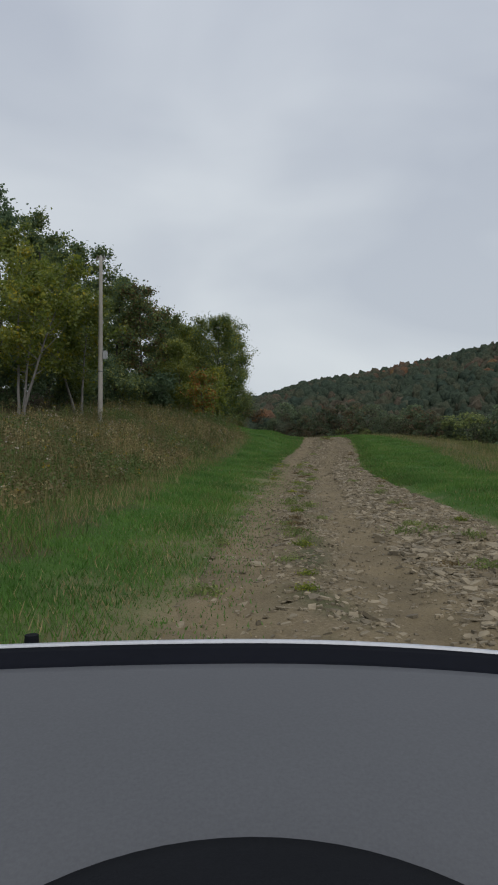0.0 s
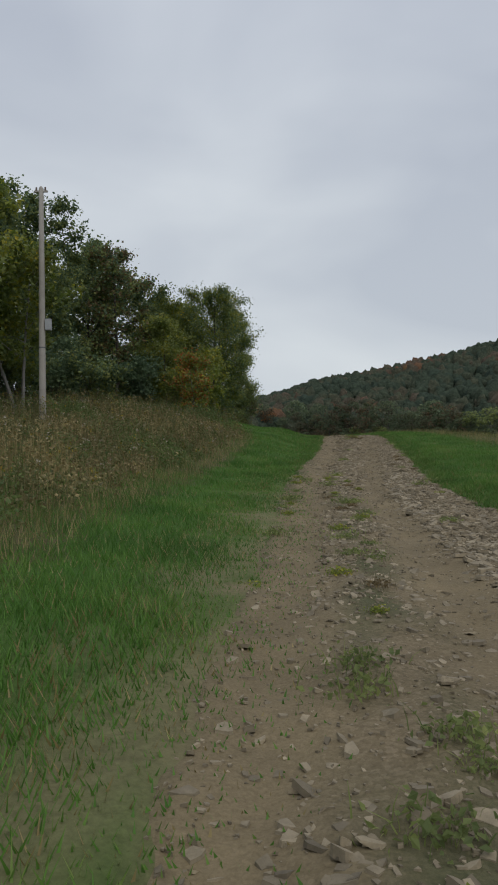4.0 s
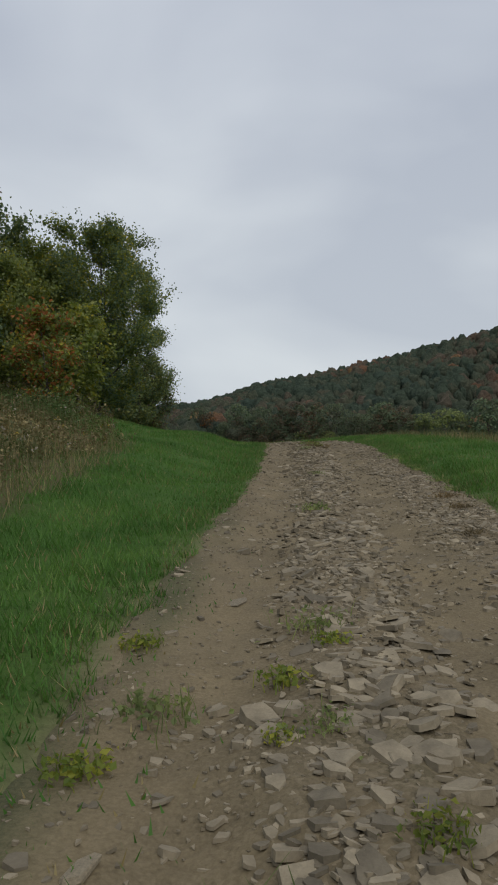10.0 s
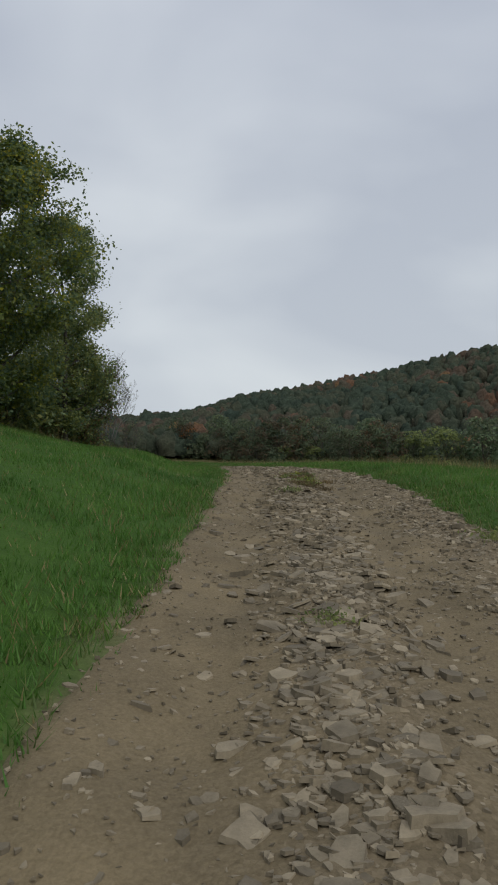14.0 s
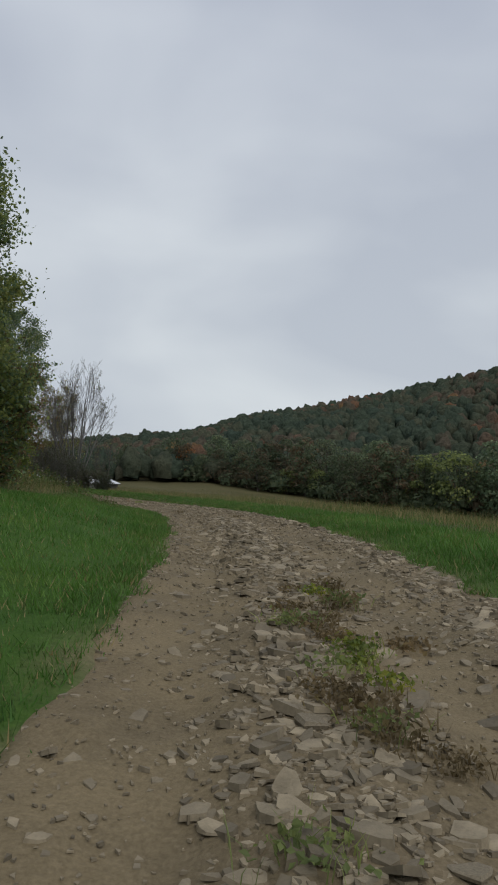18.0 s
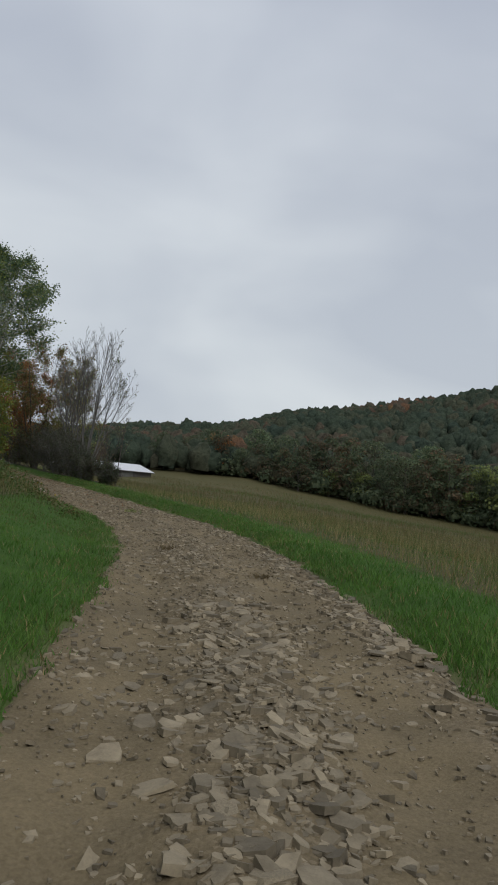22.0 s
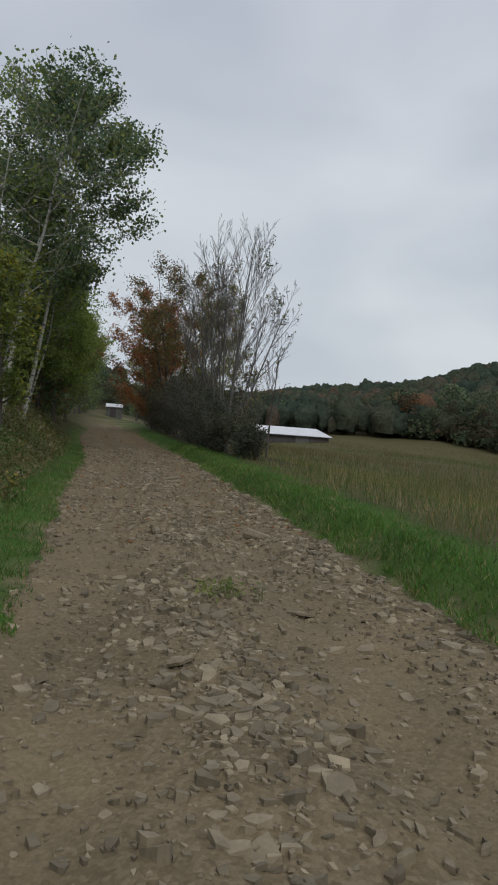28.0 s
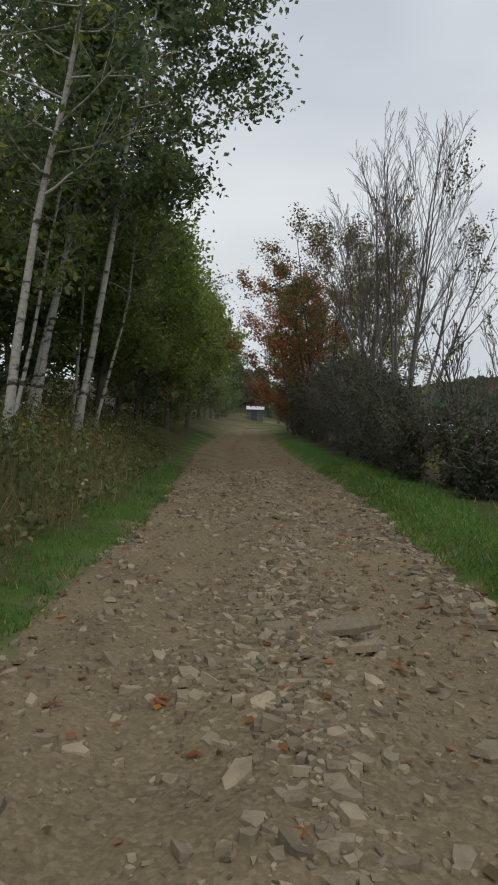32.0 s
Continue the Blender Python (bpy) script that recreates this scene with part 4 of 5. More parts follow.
rng = np.random.default_rng(77)
FAR = [(far_kind(201, 15, 5.6, "forest"), "deep green tree at the edge of the far wood"), (far_kind(202, 13, 5.0, "forest deep"), "green tree at the edge of the far wood"),
       (far_kind(203, 14, 4.4, "forest sere"), "dull green and brown tree at the edge of the far wood"), (far_kind(204, 15, 6.0, "forest dusk"), "broad dark tree at the edge of the far wood"),
       (far_kind(205, 12, 4.6, "sere orange sere"), "orange-brown autumn tree at the edge of the far wood"), (far_kind(206, 12, 4.6, "forest green"), "yellow-green tree at the edge of the far wood")]
spots = []
for row, (dr, step) in enumerate([(0, 1.8), (8, 2.1)]):
    for az in np.arange(-31, 33, step):
        r = np.interp(az, [-20, -8, -3, 5, 15, 33], [172, 190, 182, 166, 150, 140]) + dr + rng.uniform(-4, 4)
        a = radians(az + rng.uniform(-0.5, 0.5))
        x, y = 5 + r * math.sin(a), 63 + r * math.cos(a)
        kind = rng.choice(6, p=[0.48, 0.14, 0.14, 0.16, 0.01, 0.07]) if az < 16 else rng.choice(6, p=[0.36, 0.12, 0.18, 0.14, 0.11, 0.09])
        spots.append((x, y, int(kind)))
used = set()
for x, y, k in spots:
    ob, lab = FAR[k]
    s = np.interp(math.degrees(math.atan2(x - 5, y - 63)), [-8, -2, 6, 33], [0.50, 0.72, 0.90, 1.05]) * rng.uniform(0.62, 1.32)
    m = Matrix.Translation((x, y, float(ground_z(x, y)) - 0.2)) @ pose(0, 0, 0, 0, 0, rng.uniform(0, 360))
    if k in used:
        ob = copy_thing(ob, m)
    else:
        used.add(k)
        ob.matrix_basis = m
    ob.scale = (s, s, s)
    tagged(ob, lab)


def crowns(r, x, y, H, R, per, size, low=-0.35, core=0.74):
    """Leaf clumps lying over many crowns, with a shaded heart in each: corners, faces and a number for each crown's corners."""
    n = len(x)
    half = np.stack([R, R, H * 0.5], 1)[:, None]
    foot = np.stack([x, y, ground_z(x, y) + H * 0.5], 1)[:, None]
    w = r.normal(size=(n, per, 3))
    w /= np.linalg.norm(w, axis=2)[:, :, None]
    w[:, :, 2] = np.where(w[:, :, 2] < low, -w[:, :, 2], w[:, :, 2])
    lump = 1 + 0.15 * np.sin(w[:, :, 0] * 5 + r.uniform(0, 6, (n, 1))) * np.cos(w[:, :, 1] * 5 + w[:, :, 2] * 4 + r.uniform(0, 6, (n, 1)))
    c = w * (lump * r.uniform(0.84, 1.02, (n, per)))[:, :, None] * half + foot
    v, f = leaves(r, c.reshape(-1, 3), size, face=w.reshape(-1, 3) + (0, 0, 0.15), loose=0.33)
    a = np.arange(8) * np.pi / 4
    ring = np.stack([np.cos(a), np.sin(a), np.zeros(8)], 1)
    u = np.concatenate([ring * 0.95 + (0, 0, -0.7), ring * 0.85 + (0, 0, 0.40), ring[::2] * 0.3 + (0, 0, 0.92)])
    k = np.arange(8)
    q = np.stack([k, (k + 1) % 8, 8 + (k + 1) % 8, 8 + k], 1)
    j = np.arange(4)
    t1 = np.stack([8 + 2 * j, 8 + 2 * j + 1, 16 + (j + 1) % 4, 16 + j], 1)
    fk = np.concatenate([q, t1, np.array([[16, 17, 18, 19]])])
    hv = u[None] * r.uniform(0.9, 1.1, (n, 20))[:, :, None] * core * half + foot
    hf = (fk[None] + (np.arange(n) * 20)[:, None, None]).reshape(-1, 4)
    who = np.concatenate([np.repeat(np.arange(n), per * 4), np.repeat(np.arange(n), 20)])
    return np.concatenate([v, hv.reshape(-1, 3)]), np.concatenate([f, hf + len(v)]), who


def dome(rings, k):
    """Corners of a rounded crown from its skirt to its top, and its faces."""
    e = np.linspace(-0.75, 1.22, rings)
    w = np.arange(k)
    u = np.concatenate([np.stack([np.cos(2 * np.pi * (w + 0.5 * (q % 2)) / k) * np.cos(e[q]), np.sin(2 * np.pi * (w + 0.5 * (q % 2)) / k) * np.cos(e[q]), np.full(k, np.sin(e[q]))], 1) for q in range(rings)])
    f = []
    for q in range(rings - 1):
        i, j = q * k + w, q * k + (w + 1) % k
        f += [np.stack([i, j, i + k], 1), np.stack([j, j + k, i + k], 1)] if q % 2 == 0 else [np.stack([i, j, j + k], 1), np.stack([i, j + k, i + k], 1)]
    top = (rings - 1) * k
    f += [np.stack([top + w, top + (w + 1) % k, np.full(k, rings * k)], 1)]
    return np.concatenate([u, [(0, 0, 1)]]), np.concatenate(f)


def hill_woods():
    """Crowns that cover the hillside, joined: lumpy rounded heads of many sizes."""
    r = np.random.default_rng(31)
    n = 12500
    az = np.radians(r.uniform(-34, 46, n))
    d = np.sqrt(r.uniform(186.0 ** 2, 500.0 ** 2, n))
    keep = ~((np.degrees(az) < -14) & (d < 235))
    az, d = az[keep], d[keep]
    x, y = 5 + d * np.sin(az), 50 + d * np.cos(az)
    n = len(x)
    R = 1.2 + 2.7 * r.uniform(size=n) ** 1.8
    H = R * 1.0 + r.uniform(3.0, 6.0, n)
    u, f = dome(5, 8)
    side = u / np.linalg.norm(u, axis=1)[:, None]
    ph = r.uniform(0, 6.3, (n, 3))
    lump = 1 + 0.20 * np.sin(side[None, :, 0] * 4.4 + ph[:, :1]) * np.cos(side[None, :, 1] * 4.7 + ph[:, 1:2]) + 0.10 * np.sin(side[None, :, 2] * 7 + ph[:, 2:]) + r.normal(size=(n, len(u))) * 0.07
    lump[:, -1] = lump[:, -9:-1].mean(1)
    size = np.stack([R, R, H * 0.5], 1)[:, None]
    v = u[None] * lump[:, :, None] * size + np.stack([x, y, ground_z(x, y) + H * 0.5], 1)[:, None]
    me = mesh_np("hill_woods", v.reshape(-1, 3), (f[None] + (np.arange(n) * len(u))[:, None, None]).reshape(-1, 3), [M["woods"]], smooth=True)
    hue = 0.48 + 0.13 * r.normal(size=n) + 0.22 * sstep(np.degrees(az), 8, 18) * sstep(waves(x, y, 0.035, 1.0), 0.0, 0.9) * (1 - sstep(d, 300, 420))
    hue = np.repeat(hue, len(u))
    set_zone(me, hue, hue, hue)
    tagged(new("hill_woods", me), "wooded hillside in dull green, russet and brown autumn leaf", "woods", kind="stuff")


def wood_skirt():
    """Low growth that closes the foot of the far wood."""
    r = np.random.default_rng(32)
    n = 640
    a = np.radians(r.uniform(-31, 33, n))
    d = np.interp(np.degrees(a), [-20, -8, -3, 5, 15, 33], [172, 190, 182, 166, 150, 140]) + r.uniform(-3.0, 10, n)
    v, f, who = crowns(r, 5 + d * np.sin(a), 63 + d * np.cos(a), r.uniform(2.6, 6.5, n), r.uniform(1.6, 3.0, n), 64, 0.72, low=-0.85, core=0.45)
    kind = r.choice(3, n, p=[0.7, 0.14, 0.16])[who][f[:, 0]]
    tagged(new("wood_skirt", mesh_np("wood_skirt", v, f, [M["leaf_forest"], M["leaf_sere"], M["leaf_dusk"]], kind)), "dark bushes along the foot of the far wood", "bushes", kind="stuff")


hill_woods()
wood_skirt()

# ---- turf, weeds and meadow ----
def scatter(seed, n, x0, x1, y0, y1):
    r = np.random.default_rng(seed)
    x, y = r.uniform(x0, x1, n), r.uniform(y0, y1, n)
    z, idx, off, half = land(x, y)
    return r, x, y, z, idx, off, half


def blades(r, p, h, w, bend=0.5, simple=False):
    """Tapered bent blades: a triangle or two quads each, from the feet p with heights h and widths w."""
    n = len(p)
    a = r.uniform(0, 2 * np.pi, n)
    side = np.stack([np.cos(a), np.sin(a), np.zeros(n)], 1) * (w / 2)[:, None]
    b = r.uniform(0, 2 * np.pi, n)
    k = (r.uniform(0.1, 1, n) * bend * h)[:, None]
    tip = np.stack([np.cos(b), np.sin(b), np.zeros(n)], 1) * k
    up = np.zeros((n, 3))
    up[:, 2] = h
    m = p + up * 0.55 + tip * 0.3
    t = p + up + tip
    if simple:
        return np.stack([p - side, p + side, t], 1).reshape(-1, 3), np.arange(n * 3).reshape(n, 3)
    v = np.stack([p - side, p + side, m + side * 0.8, m - side * 0.8, t + side * 0.12, t - side * 0.12], 1).reshape(-1, 3)
    q = np.arange(n)[:, None] * 6
    f = np.concatenate([q + np.array([[0, 1, 2, 3]]), q + np.array([[3, 2, 4, 5]])])
    return v, f


def stuff(name, v, f, mats, label, category, idx=None):
    return tagged(new(name, mesh_np(name, v, f, mats, idx)), label, category, kind="stuff")


GRASS = leaf_mat("grass_blade", [(0.0, (0.048, 0.115, 0.020)), (0.4, (0.076, 0.178, 0.030)), (0.75, (0.118, 0.235, 0.040)), (1.0, (0.20, 0.26, 0.07))], 0.7, 0.3, False)
STRAW = leaf_mat("dry_grass", [(0.0, (0.14, 0.115, 0.040)), (0.4, (0.25, 0.195, 0.080)), (0.75, (0.37, 0.30, 0.145)), (1.0, (0.16, 0.18, 0.045))], 0.5, 0.25, False)
WEED = leaf_mat("weed_leaf", [(0.0, (0.066, 0.084, 0.028)), (0.35, (0.118, 0.124, 0.044)), (0.7, (0.175, 0.145, 0.064)), (1.0, (0.23, 0.165, 0.085))], 0.45, 0.25, False)
WEED_G = leaf_mat("weed_green_leaf", [(0.0, (0.050, 0.088, 0.024)), (0.5, (0.095, 0.145, 0.040)), (1.0, (0.17, 0.20, 0.058))], 0.45, 0.3, False)
MEADOW = leaf_mat("meadow_blade", [(0.0, (0.075, 0.075, 0.028)), (0.4, (0.13, 0.112, 0.046)), (0.75, (0.185, 0.148, 0.068)), (1.0, (0.26, 0.205, 0.105))], 0.12, 0.25, False)
GOLD = leaf_mat("goldenrod_plume", [(0.0, (0.16, 0.13, 0.02)), (1.0, (0.36, 0.26, 0.03))], 0.6, 0.2, False)
SEED = leaf_mat("pale_seed_head", [(0.0, (0.24, 0.20, 0.14)), (1.0, (0.42, 0.38, 0.30))], 0.6, 0.2, False)


def lawn():
    r, x, y, z, idx, off, half = scatter(301, 1700000, -8, 12, 4, 103)
    mown, dry, dirt, wood = zones(x, y, idx, off, half)
    o = np.abs(off) - half
    worn = (off < 0) * (o > -1.0) * (1 - sstep(y, 25, 38))
    edge = worn * np.interp(o, [-1.0, -0.4, 0.1, 0.4], [0.0, 0.30, 0.7, 1]) + (1 - worn) * np.interp(o, [-0.3, 0.0, 0.25], [0, 0.4, 1])
    patchy = 0.76 + 0.24 * np.sin(x * 2.1 + 2 * np.sin(y * 0.8)) * np.cos(y * 1.7 + x)
    far = np.clip(1.2 - y / 120, 0.35, 1) * np.interp(o, [0, 4, 8], [1, 0.8, 0.35])
    keep = r.uniform(size=len(x)) < np.maximum(np.maximum(mown, 0.3 * dry), 0.9 * worn) * edge * far * np.where(o < 1.3, 1 - (1 - worn) * (1 - patchy), patchy)
    x, y, z, o = x[keep], y[keep], z[keep], o[keep]
    n = len(x)
    h = r.uniform(0.045, 0.12, n) * (1 + 0.45 * np.sin(x * 1.7 + y * 1.1) * np.cos(y * 0.9)) * np.clip(0.6 + o, 0.4, 1.15) * (1 - 0.3 * sstep(y, 60, 74))
    p = np.stack([x, y, z - 0.012 + 0.06 * ((off[keep] > 0) & (y > 66) & (o < 0.55))], 1)
    a, b = r.uniform(0, 2 * np.pi, n), r.uniform(0, 2 * np.pi, n)
    side = np.stack([np.cos(a), np.sin(a), 0 * a], 1) * (r.uniform(0.009, 0.018, n) / 2)[:, None]
    tip = p + np.stack([np.cos(b) * h * 0.55, np.sin(b) * h * 0.55, h], 1)
    v = np.stack([p - side, p + side, tip], 1).reshape(-1, 3)
    m = np.where(r.uniform(size=n) < 0.06 + 0.10 * (patchy[keep] < 0.62) + 0.08 * worn[keep] * (o < 1.1), 1, 0)
    m = np.where((off[keep] < 0) & (y > 70) & (r.uniform(size=n) < 0.55), 2 + (r.uniform(size=n) < 0.35), m)
    stuff("turf", v, np.arange(n * 3).reshape(n, 3), [GRASS, STRAW, WEED_G, WEED], "short lush green grass along the lane", "grass", m)


def verge():
    """Longer tufts that hang over both edges of the lane."""
    r = np.random.default_rng(306)
    n = 92000
    s = r.uniform(50, 132, n)
    right = r.uniform(size=n) < 0.62
    half = np.interp(s, ARC, LINE[:, 3])
    y = np.interp(s, ARC, LINE[:, 1])
    keep = (right & (y > 21)) | (~right & (y > 31))
    s, right, half = s[keep], right[keep], half[keep]
    n = len(s)
    tuft = 0.16 * np.sin(s * 2.3 + 2 * np.sin(s * 0.9)) + 0.08 * np.sin(s * 7.1)
    d = np.where(right, 1, -1) * (half - 0.10 + 0.6 * tuft + np.abs(r.normal(size=n)) * 0.42)
    p = road_at(s, d)
    z = land(p[:, 0], p[:, 1])[0]
    p[:, 2] = z - 0.02 + 0.07 * (right & (p[:, 1] > 67))
    v, f = blades(r, p, r.uniform(0.05, 0.14, n) * (1 + tuft) * (1 - 0.3 * sstep(p[:, 1], 60, 74)), r.uniform(0.010, 0.018, n), 1.1, True)
    stuff("verge_grass", v, f, [GRASS, STRAW, WEED_G], "tufted green grass hanging over the lane's edges", "grass", r.choice(3, n, p=[0.66, 0.09, 0.25]))


def straw_edge():
    """Unmown straw-coloured grass where turf meets weeds or meadow."""
    r, x, y, z, idx, off, half = scatter(302, 390000, -10, 24, 2, 110)
    mown, dry, dirt, wood = zones(x, y, idx, off, half)
    o = np.abs(off) - half
    share = dry * np.where(off < 0, np.where(o < 7, 1.0, 0.2), np.where(o < 12, 0.75, 0.3)) + 0.6 * mown * dry
    keep = r.uniform(size=len(x)) < share
    x, y, z = x[keep], y[keep], z[keep]
    n = len(x)
    v, f = blades(r, np.stack([x, y, z - 0.02], 1), r.uniform(0.14, 0.42, n), r.uniform(0.007, 0.016, n), 0.7, True)
    m = np.where(r.uniform(size=n) < 0.5, 1, 0)
    stuff("long_grass", v, f, [STRAW, WEED_G], "unmown straw-coloured grass beside the turf", "grass", m)


def tall_weeds():
    """Goldenrod and dead stalks on the bank: stalks with leaves, some with plumes."""
    r, x, y, z, idx, off, half = scatter(303, 72000, -26, 5, 2, 104)
    mown, dry, dirt, wood = zones(x, y, idx, off, half)
    o = -off - half
    up = np.interp(y, [0, 60, 71], [1, 1, 0.3])
    lane = sstep(y, 71, 82) * (o > 0.55) * (o < 7) * 1.0
    share = np.maximum(dry * sstep(o, 3.0, 3.9) * up * np.where(o > 13, 0.4, 1), lane * 0.95) * (off < 0)
    keep = r.uniform(size=len(x)) < share
    x, y, z, o = x[keep], y[keep], z[keep], o[keep]
    n = len(x)
    h = r.uniform(0.55, 1.15, n) * np.where(y > 71, np.interp(o, [0.9, 1.8, 3], [0.4, 0.75, 0.95]), np.interp(o, [0.9, 3, 4.2, 7], [0.45, 0.6, 0.9, 1.05])) * (0.8 + 0.3 * np.sin(x * 0.9) * np.cos(y * 0.7))
    p = np.stack([x, y, z - 0.03], 1)
    v1, f1 = blades(r, p, h, r.uniform(0.012, 0.02, n), 0.25)
    per = 7
    t = r.uniform(0.25, 1.0, (n, per))
    c = p[:, None] + np.stack([r.normal(size=(n, per)) * 0.07, r.normal(size=(n, per)) * 0.07, t * h[:, None]], 2)
    v2, f2 = leaves(r, c.reshape(-1, 3), 0.075, 0.4)
    plume = r.uniform(size=n) < 0.08
    tip = p[plume] + np.stack([r.normal(size=plume.sum()) * 0.03, r.normal(size=plume.sum()) * 0.03, h[plume]], 1)
    k = 5
    c3 = (tip[:, None] + r.normal(size=(len(tip), k, 3)) * np.array([0.04, 0.04, 0.05])).reshape(-1, 3)
    v3, f3 = leaves(r, c3, 0.06)
    patch = waves(x, y, 0.5, 1.0) + r.normal(size=n) * 0.5
    k1 = np.where(patch > 0.45, 1, np.where(patch < -0.85, 2, 0))
    k1 = np.where((y > 71) & (k1 == 2), 1, k1)
    v = np.concatenate([v1, v2, v3])
    f = np.concatenate([f1, f2 + len(v1), f3 + len(v1) + len(v2)])
    kp = np.repeat(np.where(r.uniform(size=len(tip)) < 0.45, 3, 4), k)
    stuff("tall_weeds", v, f, [WEED, WEED_G, STRAW, GOLD, SEED], "waist-high brown and green autumn weeds on the bank", "weeds", np.concatenate([k1, k1, np.repeat(k1, per), kp]))


def meadow():
    r = np.random.default_rng(304)
    n0 = 120000
    d = 9 + 130 * r.uniform(size=n0) ** 1.6
    yy = r.uniform(5, 215, n0)
    x0 = np.interp(yy, LINE[:, 1], LINE[:, 0])
    x, y = x0 + d, yy
    z, idx, off, half = land(x, y)
    mown, dry, dirt, wood = zones(x, y, idx, off, half)
    keep = r.uniform(size=n0) < dry * (off > 0)
    x, y, z, d = x[keep], y[keep], z[keep], d[keep]
    n = len(x)
    h = r.uniform(0.25, 0.75, n) * (0.8 + 0.35 * np.sin(x * 0.25 + y * 0.11))
    w = np.interp(np.hypot(x, y - 55), [0, 30, 150], [0.010, 0.02, 0.055]) * r.uniform(0.6, 1.3, n)
    v, f = blades(r, np.stack([x, y, z - 0.03], 1), h, w, 0.4, True)
    patch = waves(x, y, 0.06, 1.0) + r.normal(size=n) * 0.5
    m = np.where(patch > 0.7, 1, np.where(patch < -0.4, 2, 0))
    stuff("meadow_grass", v, f, [MEADOW, WEED, WEED_G], "tall tan and brown meadow grass past its season", "grass", m)


lawn()
verge()
straw_edge()
tall_weeds()
meadow()


def weed_clump(seed, size, key):
    """A tuft of thin stalks with small leaves."""
    r = np.random.default_rng(seed)
    n = 40
    p = np.stack([r.normal(size=n) * size * 0.5, r.normal(size=n) * size * 0.5, np.zeros(n) - 0.02], 1)
    v1, f1 = blades(r, p, r.uniform(0.3, 0.8, n) * size, r.uniform(0.004, 0.009, n), 1.1)
    c = r.normal(size=(110, 3)) * np.array([0.5, 0.5, 0.2]) * size
    c[:, 2] = np.abs(c[:, 2]) + 0.01
    v2, f2 = leaves(r, c, 0.034)
    return mesh_np("stalk", v1, f1, [M["leaf_" + key]]), mesh_np("foliage", v2, f2, [M["leaf_" + key]])


CLUMPS = [weed_clump(401, 0.17, "green"), weed_clump(402, 0.20, "green"), weed_clump(403, 0.13, "yellow"), weed_clump(404, 0.22, "green"), weed_clump(405, 0.17, "brown")]
rng = np.random.default_rng(41)


def weed(s, d, k):
    ob = thing("weed_clump", "brown tuft of dying weed between loose stones" if k == 4 else "low green weed clump growing between loose stones", "weed", "weeds growing in the lane")
    ob.matrix_basis = Matrix.Translation(road_at(s, d)[0]) @ pose(0, 0, 0, 0, 0, rng.uniform(0, 360)) @ Matrix.Scale(rng.uniform(0.7, 1.3), 4)
    tagged(child("stalk", CLUMPS[k][0], ob), kind="stuff")
    tagged(child("foliage", CLUMPS[k][1], ob), kind="stuff")


for s in np.arange(33, 63, 0.5):
    if rng.uniform() < 0.85:
        weed(s + rng.uniform(-0.3, 0.3), float(track(s)) + rng.normal() * 0.2, rng.integers(0, 5))
    if rng.uniform() < 0.55:
        weed(s + rng.uniform(-0.3, 0.3), float(track(s)) + 2.4 + rng.normal() * 0.5, rng.integers(0, 5))
    if rng.uniform() < 0.35:
        weed(s, float(track(s)) - 1.25 + rng.normal() * 0.12, rng.integers(0, 3))
for s in np.arange(63, 80, 1.0):
    weed(s, float(track(s)) + 2.1 + rng.normal() * 0.25, int(rng.choice([1, 3, 4])))
for y in np.arange(50.6, 54.4, 0.16):
    s = float(np.interp(y, LINE[:, 1], ARC))
    weed(s, rng.normal() * 0.17, int(rng.choice([1, 2, 4, 4])))
for s in (67, 72, 79.5, 97, 100, 109.5):
    weed(s, float(track(s)) + rng.normal() * 0.3, int(rng.choice([1, 4])))

# ---- loose stone on the lane ----
STONE = surface_mat("shale_stone", (0.130, 0.106, 0.068), (0.345, 0.285, 0.188), 9.0, 70, 0.9, 0.7, 0.006, island=0.45)


def stone_piece_mat():
    m = surface_mat("shale_stone_piece", (0.140, 0.115, 0.074), (0.345, 0.288, 0.194), 9.0, 70, 0.9, 0.7, 0.006)
    nt = m.node_tree
    b = nt.nodes["Principled BSDF"]
    src = b.inputs["Base Color"].links[0].from_socket
    oi = nt.nodes.new("ShaderNodeObjectInfo")
    v = ramp(nt, oi.outputs["Random"], [(0.0, (0.78, 0.78, 0.78)), (1.0, (1.2, 1.19, 1.17))])
    nt.links.new(mix_col(nt, 1.0, src, v, "MULTIPLY"), b.inputs["Base Color"])
    return m


STONE_PIECE = stone_piece_mat()


